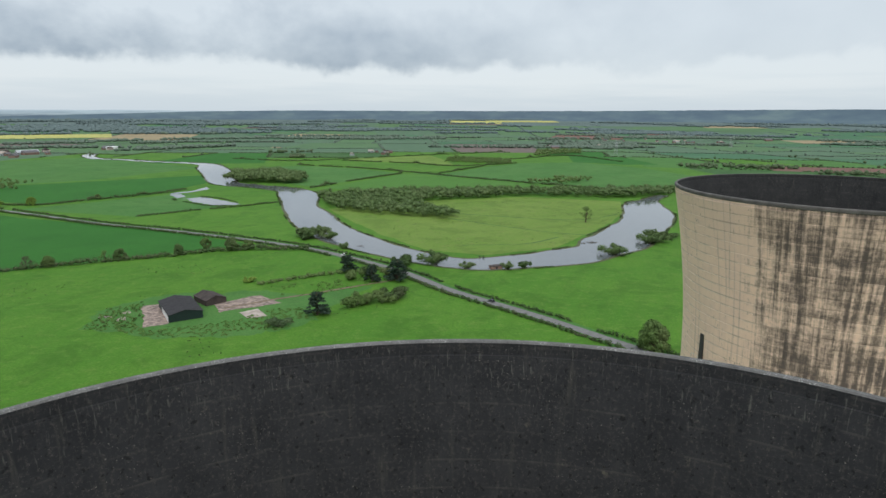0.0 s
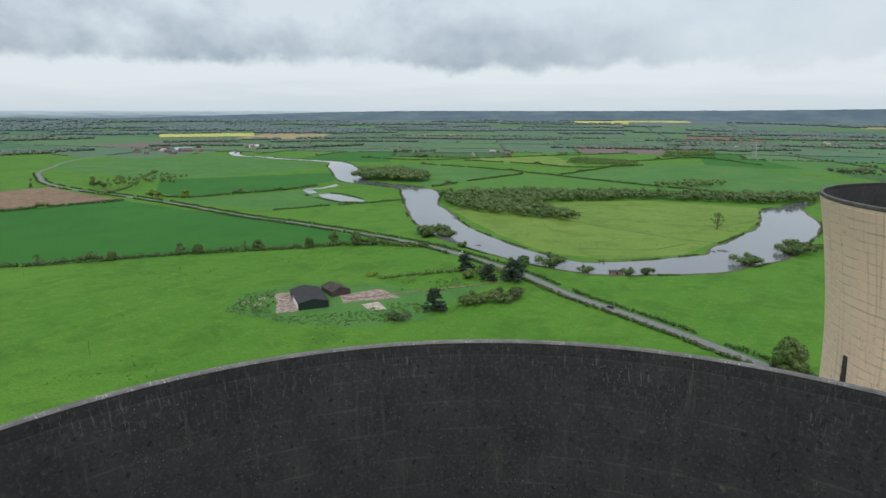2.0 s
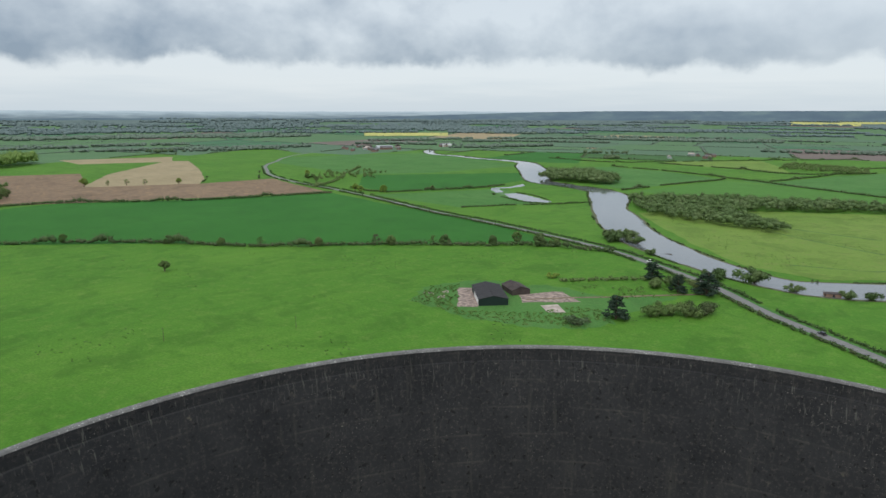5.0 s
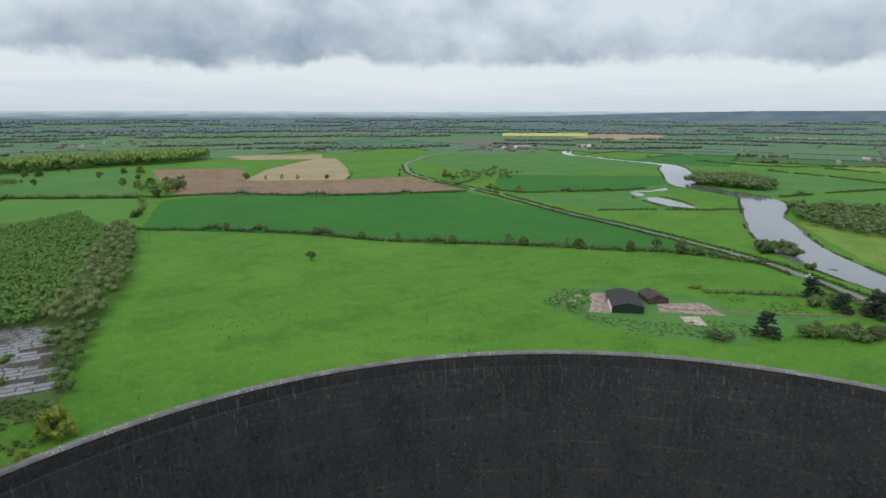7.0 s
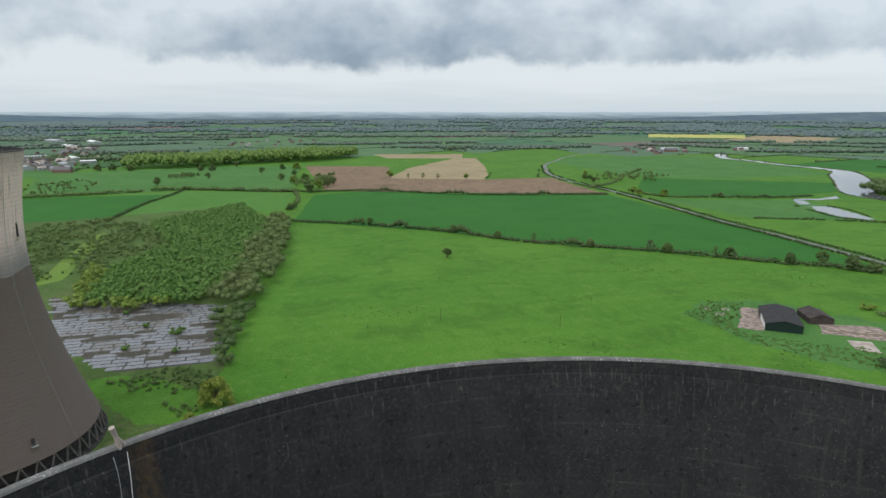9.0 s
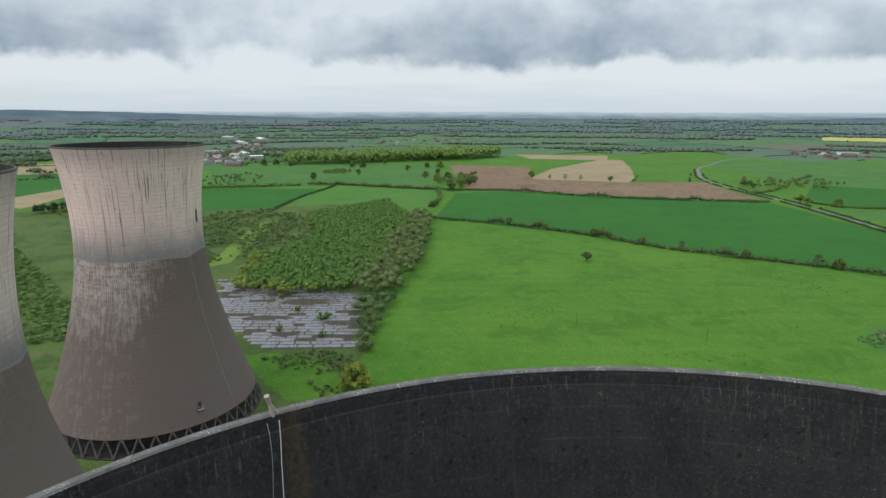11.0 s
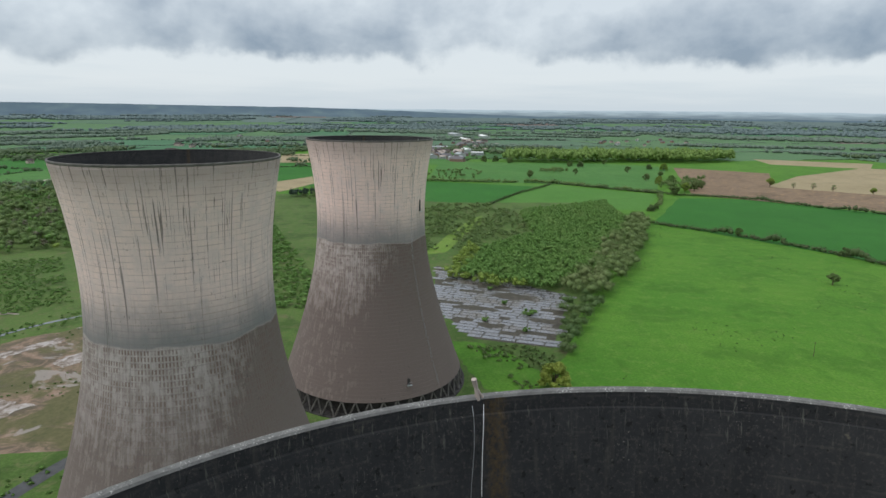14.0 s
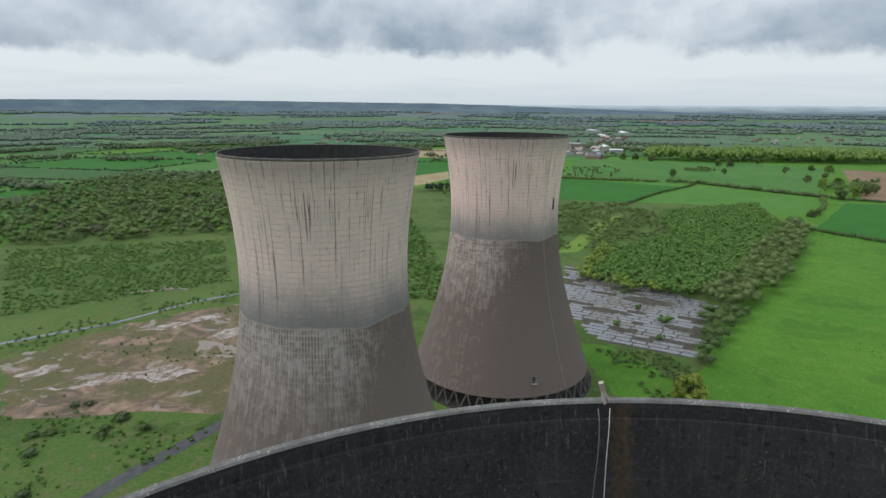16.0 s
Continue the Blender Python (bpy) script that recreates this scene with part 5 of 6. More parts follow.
        bm = box(-0.12, -0.40, 0, 0.30, 0.40, hh, 0.04)
        ob = part("hatch", bm, DARKCON, t, "dark access hatch with rusty frame")
        ob.matrix_basis = pose(r * math.cos(ang), r * math.sin(ang), zz) @ Matrix.Rotation(ang, 4, "Z")
        bm = box(0.30, -0.9, -0.12, 1.2, 0.9, 0.0)
        for yy in (-0.85, 0.85):
            rod((1.1, yy, 0), (1.1, yy, 1.1), 0.03, 0.03, 4, bm)
        rod((1.1, -0.85, 1.1), (1.1, 0.85, 1.1), 0.03, 0.03, 4, bm)
        ob = part("platform", bm, STEEL, t, "small railed steel platform")
        ob.matrix_basis = pose(r * math.cos(ang), r * math.sin(ang), zz) @ Matrix.Rotation(ang, 4, "Z")
    return t


def bearing_from(x, y, side):
    """The angle on a tower at x, y that faces the first tower, turned by side degrees."""
    return math.atan2(-y, -x) + radians(side)


cooling_tower(0, 0, 0, SHELL_AB, "soot-dark hyperbolic concrete cooling tower seen from above its open mouth", None, ())
cooling_tower(-131.9, -65.3, 0, SHELL_B, "pinkish-grey weathered concrete cooling tower beside another", None, ())
cooling_tower(-223.8, -34.7, 0, SHELL_AB, "slender pinkish-grey cooling tower with a dark stained skirt", bearing_from(-223.8, -34.7, 42), ((bearing_from(-223.8, -34.7, 58), 66.5, 4.0), (bearing_from(-223.8, -34.7, 20), 10.0, 2.2)))
cooling_tower(49.0, 85.2, 0, SHELL_C, "cream concrete cooling tower with black sooty streaks", None, ((bearing_from(49.0, 85.2, -47), 67.0, 4.2),))


# ladder head, pipe and cable on the near rim
def rim_fittings():
    a = -2.8748
    m = Matrix.Rotation(a, 4, "Z")
    t = empty("rim_post", m @ pose(22.1, 0, RIM), "ragged grey post with hanging cables on the tower rim", "post")
    bm = rod((0.02, -0.06, -0.1), (0.06, 0.02, 0.42), 0.09, 0.07, 7)
    rod((0.06, 0.02, 0.4), (0.0, 0.12, 0.72), 0.08, 0.10, 7, bm)
    rod((0.0, -0.22, 0.0), (0.06, 0.02, 0.4), 0.05, 0.04, 6, bm)
    part("post", bm, HARD, t, "ragged leaning post bound with sacking")
    for dy, lean, ln, mt in ((-0.05, 0.10, 16.0, WHITE), (0.36, -0.16, 9.0, STEEL)):
        bm = bmesh.new()
        last = None
        for k in range(24):
            z = 0.05 - ln * k / 23
            p = (-0.62 - (0.10 if k else 0) + 0.012 * z, dy + lean * math.sin(k * 0.5) * 0.35 + 0.02 * k * lean, z)
            if last:
                rod(last, p, 0.013, 0.013, 5, bm)
            last = p
        part("cable", bm, mt, t, "thin hanging cable")


rim_fittings()


# ---- concrete slab yard: separate weathered slabs with dark joints ----
def slab_yard():
    poly_ = [(-400, -14), (-386, 2), (-336, 62), (-256, 40), (-266, 6), (-300, -8), (-324, -14)]
    base = patch("slab_yard", poly_, GRIME, 0.10, "weed-grown yard of wet concrete slabs", "yard", ragged=0.0)
    m = Nodes("wet_concrete_slab", 0.28, 0.5)
    oi = m.nt.nodes.new("ShaderNodeObjectInfo")
    p = m.pos()
    n = m.noise(p, 0.25, 6, 0.65)
    col = m.ramp(n, ((0.3, (0.10, 0.103, 0.115)), (0.7, (0.225, 0.228, 0.245))))
    col = m.mix(m.math("MULTIPLY", oi.outputs["Random"], 0.4), col, (0.14, 0.13, 0.13))
    col = m.mix(m.step(m.noise(p, 0.5, 4), 0.56, 0.70), col, (0.085, 0.074, 0.054))
    col = m.mix(m.math("MULTIPLY", m.step(m.noise(p, 0.045, 5, 0.65), 0.48, 0.60), 0.75), col, (0.105, 0.085, 0.062))
    m.set(m.bsdf.inputs["Roughness"], m.ramp(n, ((0.35, (0.14,) * 3), (0.7, (0.5,) * 3))))
    mt = m.done(col)
    ang = radians(72)
    u, w = np.array([math.cos(ang), math.sin(ang)]), np.array([-math.sin(ang), math.cos(ang)])
    meshes = []
    for ln in (9.0, 5.0, 13.0, 7.0):
        bm = box(-ln / 2 + 0.32, -1.70, 0, ln / 2 - 0.32, 1.70, 0.10, 0.03)
        me = bpy.data.meshes.new("slab")
        bm.to_mesh(me)
        bm.free()
        me.materials.append(mt)
        meshes.append((ln, me))
    rng = np.random.default_rng(5)
    made = 0
    for row in range(-30, 30):
        s = -120.0 + rng.uniform(0, 6)
        while s < 120 and made < 300:
            ln, me = meshes[rng.integers(4)]
            c = np.array([-328, 22]) + u * (s + ln / 2) + w * row * 4.0
            s += ln
            if inside(poly_, c[0], c[1]) and rng.random() > 0.04 + 0.35 * (noise.noise(Vector((c[0] * 0.06, c[1] * 0.06, 3))) > 0.32):
                ob = new("slab", me)
                ob.parent = base
                ob.matrix_basis = pose(c[0], c[1], 0.11, rng.normal(0, 0.25), rng.normal(0, 0.2), math.degrees(ang) + rng.normal(0, 0.6))
                made += 1
    for cx, cy, a_, b_ in ((-330, 30, 14, 5), (-310, 8, 11, 4), (-352, 22, 10, 5), (-290, 44, 12, 3), (-372, 4, 9, 4), (-285, 14, 9, 3)):
        patch("moss_patch", [(cx + a_ * math.cos(k * 0.785) * u[0] - b_ * math.sin(k * 0.785) * u[1], cy + a_ * math.cos(k * 0.785) * u[1] + b_ * math.sin(k * 0.785) * u[0]) for k in range(8)], GRIME, 0.26, "brown moss and silt spread over the slabs", "moss", ragged=4.0)
    for x, y, s in ((-300, 36, 1.0), (-318, 24, 0.6), (-290, 12, 0.7), (-345, 18, 0.6), (-276, 30, 0.6)):
        tree("bush", x, y, s, LEAFB, "green bush growing through the slab joints", "bush")


slab_yard()


# ---- farmstead ----
def gable_barn(name, x, y, turn, ln, wd, eave, ridge, wall, roof, label, bays):
    t = empty(name, pose(x, y, 0, 0, 0, turn), label, "barn")
    h, w = ln / 2, wd / 2
    prof = [(-w, 0), (w, 0), (w, eave), (0, ridge), (-w, eave)]
    bm = bmesh.new()
    a = [bm.verts.new((-h, p, z)) for p, z in prof]
    b = [bm.verts.new((h, p, z)) for p, z in prof]
    bm.faces.new(a[::-1])
    bm.faces.new(b)
    for i in (0, 1, 4):
        bm.faces.new((a[i], a[(i + 1) % 5], b[(i + 1) % 5], b[i]))
    bmesh.ops.recalc_face_normals(bm, faces=bm.faces)
    part("wall", bm, wall, t)
    for s in (-1, 1):
        bm = bmesh.new()
        k = (ridge - eave) / w
        out = w + 0.35
        lo, hi = (s * out, ridge - k * out), (0.0, ridge)
        q = [(-h - 0.3, *lo), (h + 0.3, *lo), (h + 0.3, *hi), (-h - 0.3, *hi)]
        low = [bm.verts.new((p[0], p[1], p[2] + 0.03)) for p in q]
        up = [bm.verts.new((p[0], p[1], p[2] + 0.15)) for p in q]
        bm.faces.new(low)
        bm.faces.new(up)
        for i in range(4):
            bm.faces.new((low[i], low[(i + 1) % 4], up[(i + 1) % 4], up[i]))
        bmesh.ops.recalc_face_normals(bm, faces=bm.faces)
        r = part("roof_slope", bm, roof, t)
        for i in range(bays):
            xx = -h + ln * (i + 0.5) / bays
            part("roof_rib", rod((xx, lo[0], lo[1] + 0.16), (xx, hi[0], hi[1] + 0.16), 0.05, 0.05, 4), roof, r)
    part("ridge_cap", box(-h - 0.3, -0.25, ridge + 0.08, h + 0.3, 0.25, ridge + 0.2, 0.04), roof, t)
    return t


b1 = gable_barn("barn", -157.2, 289.8, 127, 29, 16.0, 3.7, 5.5, CLAD, ROOF, "dark green clad steel barn with a grey roof", 6)
part("barn_door", box(-13.0, 7.95, 0.0, 4.0, 8.07, 3.3, 0.03), WHITE, b1, "pale sliding barn door")
b2 = gable_barn("old_barn", -150.5, 309.5, 140, 15, 11, 3.0, 4.9, RUST, RUST, "collapsing rusty open-fronted old barn", 4)
for i in range(4):
    part("post", box(-7.4 + i * 4.8, -5.85, 0, -7.1 + i * 4.8, -5.6, 2.9), BARK, b2)
# Dark panel on the closed wall, standing in for shade inside the shed.
part("opening_shade", box(-7.0, -5.60, 0.1, 7.0, -5.46, 2.5), GLASS, b2, "dark panel painted as the shade in the shed's open front")
patch("farm_yard", [(-182, 298), (-174, 303), (-160, 296), (-154, 272), (-164, 266)], PINK, 0.16, "broken pinkish concrete yard", "yard", ragged=2)
patch("farm_yard", [(-146, 305), (-128, 323), (-112, 310), (-137, 290)], PINK, 0.165, "pinkish concrete farmyard apron", "yard", ragged=2)
patch("farm_yard", [(-127, 292), (-120, 299), (-111, 288), (-119, 283)], HARD, 0.17, "square concrete pad in the grass", "yard")
patch("weedy_ground", [(-200, 285), (-190, 262), (-150, 252), (-110, 258), (-84, 285), (-86, 305), (-66, 348), (-100, 330), (-140, 330), (-185, 318)], GRASS2, 0.06, "rough weedy grass round the old farmstead", "grass", ragged=5)
DRIVE = smooth_line([(-138, 298), (-118, 315), (-100, 328), (-78, 346), (-52, 366)], 5)
ribbon("farm_drive", DRIVE, 1.1, DIRT, 0.20, "rutted earth farm drive", "track", wobble=0.5)
wood("nettle_patch", [(-198, 292), (-192, 262), (-150, 254), (-108, 258), (-84, 285), (-86, 305), (-110, 300), (-125, 280), (-160, 262), (-182, 284), (-180, 312)], 2.6, 0.25, 0.55, LEAFB, "rank weeds round the old farmstead", count=40, spread=3.4, size=0.24, thin=-0.15)
wood("nettle_patch", [(-100, 322), (-130, 328), (-150, 322), (-126, 342), (-80, 366), (-66, 352)], 3.0, 0.25, 0.55, LEAFB, "rank weeds along the farm drive", count=40, spread=3.4, size=0.24, thin=-0.1)
wood("nettle_patch", [(-196, 284), (-186, 264), (-172, 262), (-170, 278), (-182, 296)], 4.0, 0.5, 1.3, LEAF, "nettles and bramble by the barn", count=60, size=0.3)
wood("nettle_patch", [(-120, 268), (-98, 270), (-90, 284), (-108, 282)], 4.5, 0.5, 1.2, LEAF, "low bramble beside the conifer", count=60, size=0.3)


def rubble(x, y):
    t = empty("rubble_heap", pose(x, y, 0.1), "heap of pale broken rubble in the grass", "rubble")
    for _ in range(9):
        bm = bmesh.new()
        c = Vector((RNG.normal(0, 1.8), RNG.normal(0, 1.2), 0.2))
        bmesh.ops.create_cube(bm, size=1, matrix=Matrix.LocRotScale(c, Euler(RNG.uniform(0, 3, 3)), RNG.uniform(0.25, 0.9, 3)))
        part("block", bm, HARD, t)


for x, y in ((-184, 286), (-180, 276), (-190, 278)):
    rubble(x, y)

# ---- single trees ----
for x, y, s, k, mt, lab, nm in (
    (-86, 292, 1.02, "cedar", LEAFD, "dark spreading cedar in the pasture", "cedar_tree"),
    (-55, 362, 1.12, "cedar", LEAFD, "dark spreading cedar beside the road", "cedar_tree"),
    (-90, 380, 0.9, "cedar", LEAFD, "dark cedar at the drive hedge", "cedar_tree"),
    (-70, 358, 0.8, "cedar", LEAFD, "small dark cedar by the drive", "cedar_tree"),
    (-101, 273, 1.5, "bush", FARLEAF, "dull thorn bush in the pasture", "bush"),
    (-72, 306, 1.8, "bush", LEAF, "round green bush in a row", "bush"),
    (-65, 313, 1.9, "bush", LEAF, "round green bush in a row", "bush"),
    (-57, 318, 1.9, "bush", LEAF, "round green bush in a row", "bush"),
    (-49, 324, 2.0, "bush", HEDGE, "large dark bush beside the road", "bush"),
    (-74, 370, 2.0, "bush", HEDGE, "dark thorn bush at the drive", "bush"),
    (-62, 372, 1.8, "bush", LEAF, "green thorn bush at the drive", "bush"),
    (-84, 362, 1.8, "bush", LEAF, "green thorn bush at the drive", "bush"),
    (-143, 350, 1.1, "bush", LEAFY, "small yellow-green bush in the field", "bush"),
    (72, 254, 1.6, "dome", LEAF, "large spring-green oak by the towers", "oak_tree"),
    (92, 246, 1.2, "broad", LEAFB, "green tree beside the oak", "tree"),
    (94, 446, 2.6, "bush", WILLOW, "willow bush on the river bank", "bush"),
    (136, 500, 3.2, "bush", WILLOW, "dense willow bush at the water's edge", "bush"),
    (130, 490, 2.6, "bush", WILLOW, "dense willow bush at the water's edge", "bush"),
    (148, 512, 2.0, "bush", WILLOW, "dense willow bush at the water's edge", "bush"),
    (-35, 404, 2.6, "bush", WILLOW, "rounded willow bush on the river bank", "bush"),
    (-55, 402, 2.1, "bush", HEDGE, "dark bush on the river bank", "bush"),
    (-12, 396, 1.5, "bush", WILLOW, "low willow bush on the river bank", "bush"),
    (14, 396, 1.5, "bush", WILLOW, "low willow bush on the river bank", "bush"),
    (24, 400, 1.5, "bush", HEDGE, "dark bush on the river bank", "bush"),
    (-145, 484, 2.6, "bush", WILLOW, "spreading willow on the river bank", "bush"),
    (-138, 496, 2.6, "bush", WILLOW, "spreading willow on the river bank", "bush"),
    (-154, 492, 2.4, "bush", WILLOW, "spreading willow on the river bank", "bush"),
    (-128, 484, 2.0, "bush", WILLOW, "spreading willow on the river bank", "bush"),
    (-108, 448, 1.4, "bush", WILLOW, "small willow on the river bank", "bush"),
    (-208, 430, 1.15, "round", LEAF, "ash tree in the field hedge", "tree"),
    (-148, 478, 1.5, "bush", HEDGE, "dark thorn by the road junction", "bush"),
    (-364, 227, 0.95, "round", LEAF, "lone round tree in the open pasture", "tree"),
    (-300, 367, 0.95, "bare", BARK, "dead ivy-clad tree in the hedge", "dead_tree"),
    (-370, 313, 0.9, "bare", LEAF, "thin young tree in the hedge", "tree"),
    (-262, 392, 0.9, "bare", LEAF, "thin young tree in the hedge", "tree"),
    (-511, 237, 0.9, "round", LEAF, "young tree in the field hedge", "tree"),
    (94, 586, 1.5, "bare", LEAF, "spreading half-bare willow in the meadow", "tree"),
    (-216, 34, 1.2, "dome", MAPLE, "yellow-green maple at the field corner", "maple_tree"),
    (-206, 23, 0.5, "dome", MAPLE, "small yellow-green maple at the field corner", "maple_tree"),
    (-520, 612, 1.2, "round", LEAFY, "olive-green tree by the road", "tree"),
    (-533, 618, 1.1, "round", LEAFY, "olive-green tree by the road", "tree"),
    (-655, 672, 1.0, "round", LEAF, "green tree standing beside the road", "tree"),
    (-690, 690, 1.0, "broad", LEAF, "green tree standing beside the road", "tree"),
    (-720, 720, 1.0, "broad", LEAFY, "green tree standing beside the road", "tree"),
    (-872, 446, 1.5, "round", LEAFY, "round tree at the stubble's edge", "tree"),
    (-855, 470, 0.9, "bare", LEAF, "thin tree along the stubble", "tree"),
    (-840, 488, 0.9, "bare", LEAF, "thin tree along the stubble", "tree"),
    (-825, 506, 0.9, "bare", LEAF, "thin tree along the stubble", "tree"),
    (-796, 540, 1.0, "round", LEAFY, "tree along the stubble", "tree"),
    (-1053, 297, 1.5, "round", LEAF, "round tree in rough pasture", "tree"),
    (-1153, 238, 1.3, "dome", WILLOW, "rounded thorn in rough pasture", "tree"),
    (-1164, 220, 1.2, "dome", LEAF, "rounded thorn in rough pasture", "tree"),
    (-1229, 115, 1.5, "dome", LEAF, "rounded thorn in rough pasture", "tree"),
    (-1260, 89, 1.4, "dome", WILLOW, "rounded thorn in rough pasture", "tree"),
    (-1258, 66, 1.4, "dome", LEAF, "rounded thorn in rough pasture", "tree"),
    (-1200, 293, 1.2, "round", LEAF, "round tree before the poplars", "tree"),
    (-1119, 354, 1.2, "dome", WILLOW, "rounded sallow before the poplars", "tree"),
    (-1104, 375, 1.5, "dome", LEAFY, "yellow-green tree by the ploughed land", "tree"),
    (-884, 294, 1.4, "dome", LEAFY, "yellow-green tree at the field corner", "tree"),
    (-912, 321, 1.4, "dome", LEAFB, "bright green tree at the field corner", "tree"),
    (-985, 330, 1.2, "round", LEAF, "round tree in rough pasture", "tree"),
    (-1010, 200, 1.2, "round", LEAF, "round tree in rough pasture", "tree"),
    (-960, 120, 1.1, "broad", LEAF, "round tree in rough pasture", "tree"),
    (-930, 290, 1.1, "broad", LEAF, "round tree in rough pasture", "tree"),
    (-800, 300, 1.3, "broad", LEAFY, "tree at the field corner", "tree"),
    (-815, 318, 1.3, "broad", LEAF, "tree at the field corner", "tree"),
    (-835, 335, 1.2, "broad", LEAF, "tree at the field corner", "tree"),
    (-770, 275, 1.2, "broad", LEAF, "tree at the field corner", "tree"),
    (-640, 205, 0.9, "dome", WILLOW, "rounded thorn tree where two hedges meet", "tree"),
    (-652, 214, 0.7, "dome", LEAF, "rounded thorn tree where two hedges meet", "tree"),
    (-590, 172, 0.9, "dome", WILLOW, "rounded sallow at the wood's edge", "tree"),
    (-400, 300, 0.8, "dome", LEAF, "rounded thorn in the field hedge", "tree"),
    (-290, 374, 0.9, "dome", LEAF, "rounded thorn in the field hedge", "tree"),
    (-222, 416, 0.9, "dome", WILLOW, "rounded sallow in the field hedge", "tree"),
    (-497, 632, 1.2, "dome", LEAFY, "olive-green tree by the riverside hedge", "tree"),
    (-455, 684, 0.8, "dome", LEAF, "rounded thorn in the riverside hedge", "tree"),
    (-255, 398, 1.0, "dome", WILLOW, "pale rounded sallow in the field hedge", "tree"),
    (-190, 434, 1.15, "dome", WILLOW, "pale rounded sallow in the field hedge", "tree"),
    (-180, 440, 0.9, "dome", LEAF, "rounded thorn in the field hedge", "tree"),
    (-335, 340, 0.85, "dome", LEAF, "rounded thorn in the field hedge", "tree"),
    (-440, 282, 0.85, "dome", WILLOW, "pale rounded sallow in the field hedge", "tree"),
):
    tree(k, x, y, s, mt, lab, nm)


# ---- vehicles ----
def car(x, y, turn, paint, label, tall=0.0):
    t = empty("car", pose(x, y, 0.22, 0, 0, turn), label, "car")
    part("body", box(-2.15, -0.88, 0.32, 2.15, 0.88, 0.88 + tall * 0.3, 0.12), paint, t)
    cab = box(-1.5, -0.78, 0.86 + tall * 0.3, 0.85, 0.78, 1.45 + tall, 0.16)
    part("cabin", cab, GLASS, t, "dark glazed cabin")
    part("roof", box(-1.3, -0.70, 1.40 + tall, 0.5, 0.70, 1.50 + tall, 0.04), paint, t)
    for wx in (-1.35, 1.35):
        for wy in (-0.84, 0.84):
            w = part("wheel", rod((wx, wy - 0.1, 0.32), (wx, wy + 0.1, 0.32), 0.32, 0.32, 14), RUBBER, t)
            part("rim", rod((wx, wy - 0.115, 0.32), (wx, wy + 0.115, 0.32), 0.18, 0.18, 10), STEEL, w)
    for wy in (-0.6, 0.6):
        part("headlight", box(2.10, wy - 0.18, 0.58, 2.18, wy + 0.18, 0.74, 0.02), WHITE, t)
        part("tail_light", box(-2.18, wy - 0.16, 0.60, -2.10, wy + 0.16, 0.78, 0.02), BRICK, t)


car(-103, 424, 141, CARWHITE, "white van on the country road", 0.45)
car(3, 322, 135, CARDARK, "dark grey car on the country road")


# ---- far buildings ----
def house(x, y, turn, ln, wd, h, wall, roof, label, name="house"):
    z = float(ground_z(x, y))
    t = empty(name, pose(x, y, z, 0, 0, turn), label, "building", "far village")
    part("wall", box(-ln / 2, -wd / 2, -0.5, ln / 2, wd / 2, h), wall, t)
    bm = bmesh.new()
    k = wd * 0.36 if h < 6.5 else wd * 0.12
    q = [(-ln / 2 - 0.3, -wd / 2 - 0.3, h), (ln / 2 + 0.3, -wd / 2 - 0.3, h), (ln / 2 + 0.3, wd / 2 + 0.3, h), (-ln / 2 - 0.3, wd / 2 + 0.3, h), (-ln / 2 - 0.3, 0, h + k), (ln / 2 + 0.3, 0, h + k)]
    vs = [bm.verts.new(p) for p in q]
    for i in ((0, 1, 5, 4), (2, 3, 4, 5), (0, 4, 3), (1, 2, 5), (3, 2, 1, 0)):
        bm.faces.new([vs[j] for j in i])
    bmesh.ops.recalc_face_normals(bm, faces=bm.faces)
    part("roof", bm, roof, t)
    for i in range(max(2, int(ln / 5))):
        xx = -ln / 2 + ln * (i + 0.5) / max(2, int(ln / 5))
        for s in (-1, 1):
            part("window", box(xx - 0.7, s * wd / 2 - 0.06, h * 0.35, xx + 0.7, s * wd / 2 + 0.06, h * 0.35 + 1.4), GLASS, t)


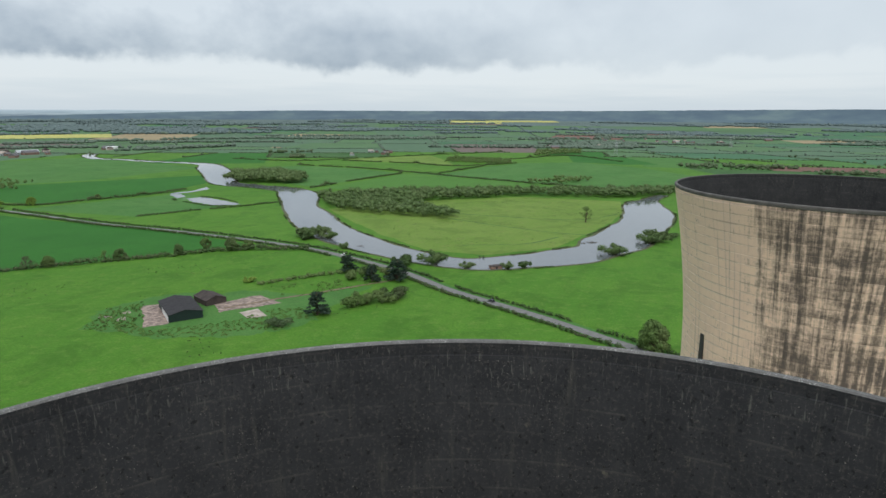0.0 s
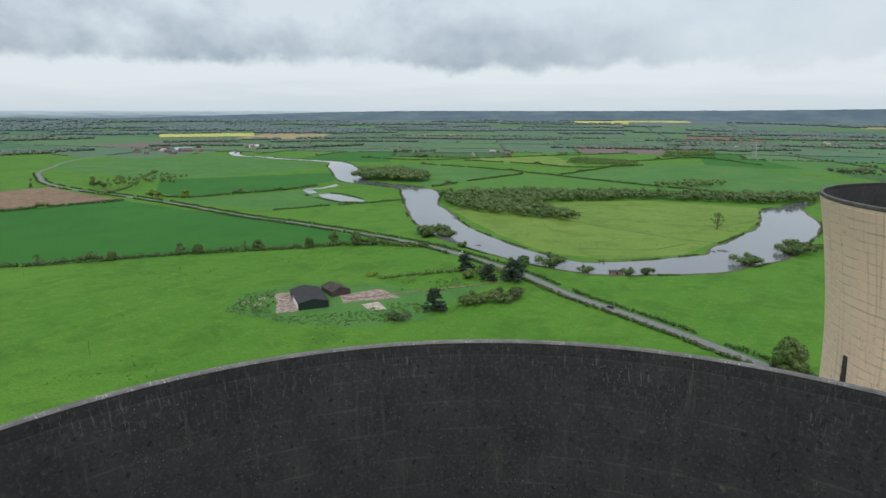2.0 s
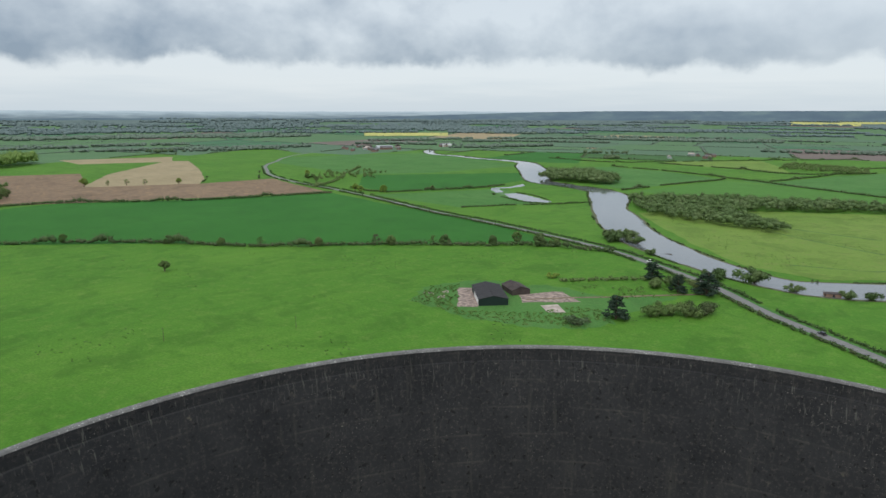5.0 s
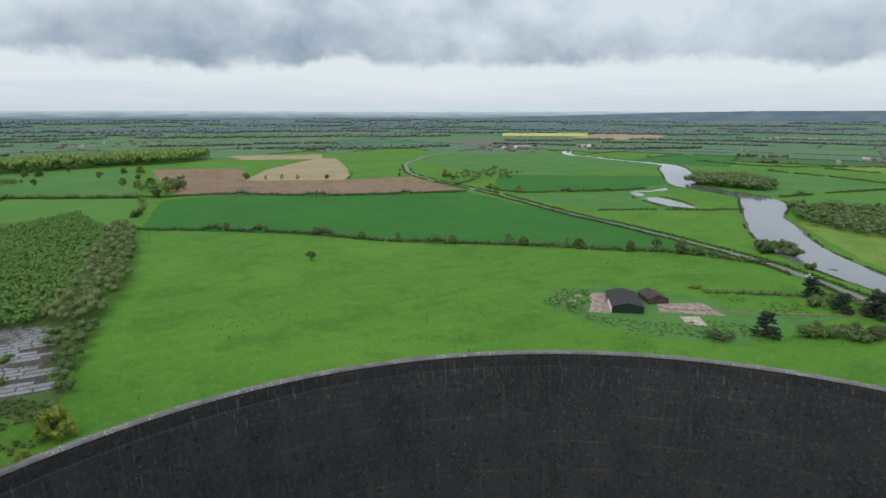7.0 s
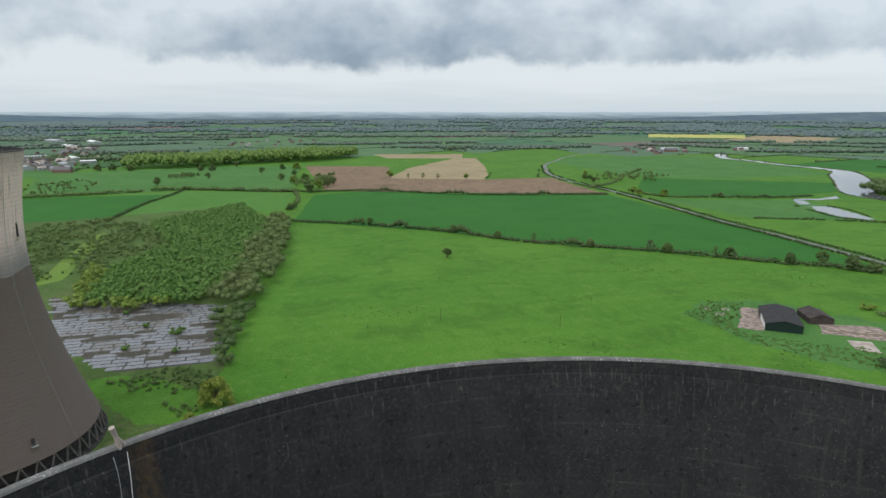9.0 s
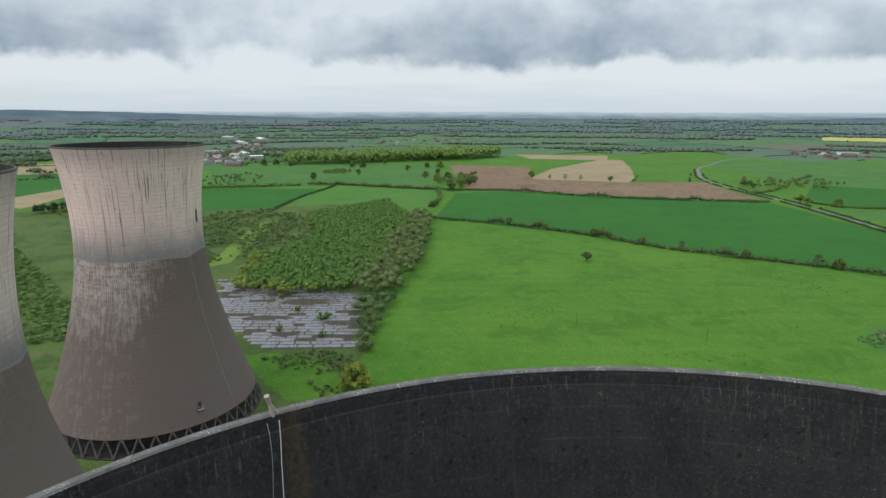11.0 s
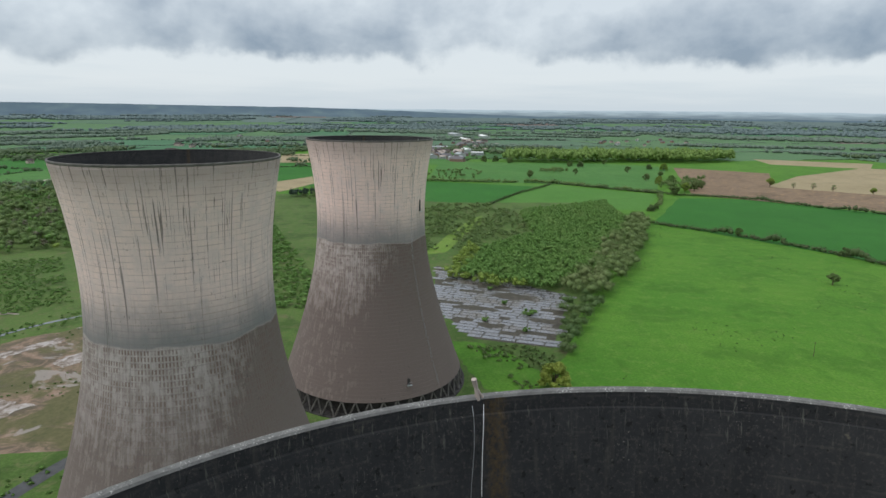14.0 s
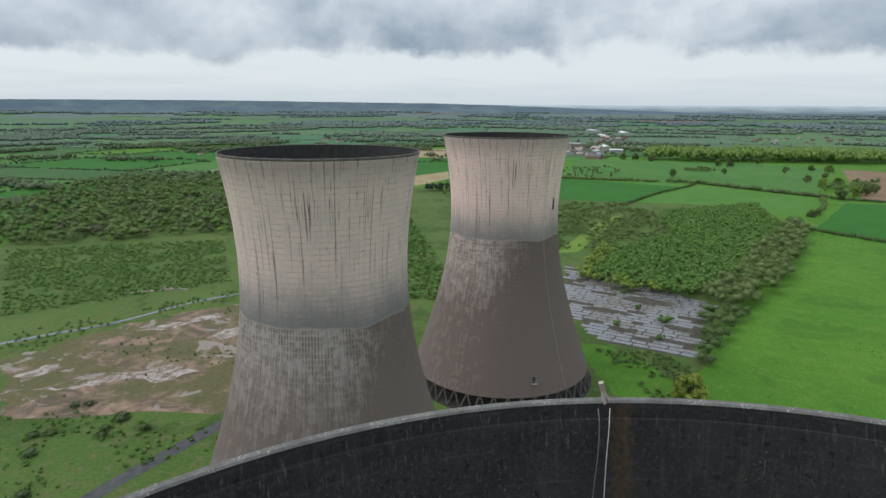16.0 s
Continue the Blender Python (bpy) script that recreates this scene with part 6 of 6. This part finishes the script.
def village():
    rng = np.random.default_rng(3)
    walls, roofs = (BRICK, HARD, BRICK, STEEL), (SLATE, RUST, SLATE, HARD)
    for cx, cy, sx, sy, n in ((-1480, -20, 170, 45, 46), (-1900, 60, 160, 80, 26), (-1090, 1360, 70, 90, 14), (-1000, 1580, 30, 40, 4), (700, 2400, 240, 120, 16), (-260, 1560, 60, 40, 7), (-2100, 600, 300, 160, 12), (-1700, -700, 300, 120, 14), (250, 1950, 120, 60, 8)):
        for _ in range(n):
            x, y = cx + rng.normal(0, sx * 0.6), cy + rng.normal(0, sy * 0.7)
            k = rng.integers(4)
            big = rng.random() < 0.18
            house(x, y, rng.uniform(0, 180), rng.uniform(9, 15) * (2.2 if big else 1), rng.uniform(7, 9) * (1.7 if big else 1), rng.uniform(4.5, 6.2), walls[k], roofs[k], ("pale rendered house", "brick house with a dark roof", "pale industrial shed")[1 if k in (0, 2) else (0 if k == 1 else 2)] + " in the far village")
    for x, y, a, ln, wd in ((-1345, -45, 20, 60, 26), (-1300, 8, 110, 44, 20), (-1392, 20, 15, 52, 24), (-1440, 60, 100, 40, 18), (-1560, 40, 10, 70, 30), (-1650, -30, 95, 60, 26), (-2150, 50, 15, 90, 36), (-2420, 130, 10, 120, 40), (-2560, 20, 20, 130, 44)):
        house(x, y, a, ln * 0.7, wd * 0.7, 7, STEEL, WHITE if y > 30 else STEEL, "large pale-roofed works shed at the town's edge", "works_shed")
    house(-998, 1590, 60, 26, 12, 8, WHITE, WHITE, "large white house beside the river", "white_house")
    house(-1085, 1395, 55, 46, 16, 5, STEEL, STEEL, "long pale farm shed by the village", "farm_shed")


village()


# ---- poles, hut, driftwood, railway ----
def field_pole(x, y):
    t = empty("field_pole", pose(x, y, 0), "slim wooden pole standing in the pasture", "pole")
    part("pole", rod((0, 0, -0.2), (0, 0, 6.5), 0.11, 0.08, 7), BARK, t)
    part("crossbar", rod((-0.7, 0, 6.1), (0.7, 0, 6.1), 0.06, 0.06, 5), BARK, t)


field_pole(-211, 194)
field_pole(-250, 150)


def pylon(x, y, h):
    t = empty("pylon", pose(x, y, float(ground_z(x, y))), "grey lattice electricity pylon in the valley", "pylon")
    for sx in (-1, 1):
        for sy in (-1, 1):
            part("leg", rod((sx * 4, sy * 4, 0), (sx * 0.6, sy * 0.6, h), 0.28, 0.16, 4), STEEL, t)
    for z, w in ((h * 0.62, 8.0), (h * 0.77, 10.0), (h * 0.92, 7.0)):
        part("arm", rod((-w, 0, z), (w, 0, z + 0.3), 0.22, 0.22, 4), STEEL, t)
    for k in range(5):
        z0, z1 = h * 0.17 * k, h * 0.17 * (k + 1)
        w0, w1 = 4 - 3.4 * z0 / h, 4 - 3.4 * z1 / h
        part("brace", rod((-w0, -w0, z0), (w1, -w1, z1), 0.12, 0.12, 4), STEEL, t)
        part("brace", rod((w0, -w0, z0), (-w1, -w1, z1), 0.12, 0.12, 4), STEEL, t)


pylon(330, 1640, 36)
pylon(760, 2020, 36)

h_ = empty("river_hut", pose(6, 398, 0, 0, 0, 20), "low ruined brick hut on the river bank", "hut")
part("wall", box(-4.0, -2.2, -0.1, 4.0, 2.2, 1.9, 0.05), BRICK, h_)
part("roof", box(-4.2, -2.4, 1.9, 4.2, 2.4, 2.15, 0.05), RUST, h_)
# The hut is solid; this dark panel draws the shade of its entrance.
part("doorway_shade", box(-0.6, -2.26, 0.0, 0.6, -2.18, 1.6), GLASS, h_, "dark panel painted as the shade in an open door")


def driftwood(x, y):
    t = empty("driftwood", pose(x, y, 0.2), "dark snag of driftwood in the river", "driftwood")
    for _ in range(9):
        a = Vector((RNG.normal(0, 2.2), RNG.normal(0, 0.9), 0.0))
        part("branch", rod(a, a + Vector((RNG.normal(0, 2.0), RNG.normal(0, 1.0), RNG.uniform(0.1, 0.9))), 0.22, 0.07, 5), BARK, t)


for x, y in ((78, 486), (84, 490), (-97, 458), (-140, 520)):
    driftwood(x, y)
for ln_ in ([(-45, 600), (10, 560), (60, 530), (95, 520)], [(-70, 640), (20, 610), (90, 600), (135, 640)], [(-20, 470), (30, 480), (60, 510)]):
    ribbon("dry_channel", smooth_line(ln_, 8), 0.8, GRASS3, 0.075, "faint dark hollow winding across the meadow", "hollow", wobble=0.8)
RAIL = smooth_line([(-500, -600), (-608, -578), (-692, -574), (-880, -573), (-1200, -560)], 12)
ribbon("railway", RAIL, 3.2, HARD, 0.13, "pale ballast of a distant railway line", "railway", wobble=0.3)
patch("grass_field", [(-652, -509), (-845, -537), (-860, -420), (-696, -440), (-618, -447)], CROP2, 0.12, "bright green field beside the railway", "field", ragged=3)
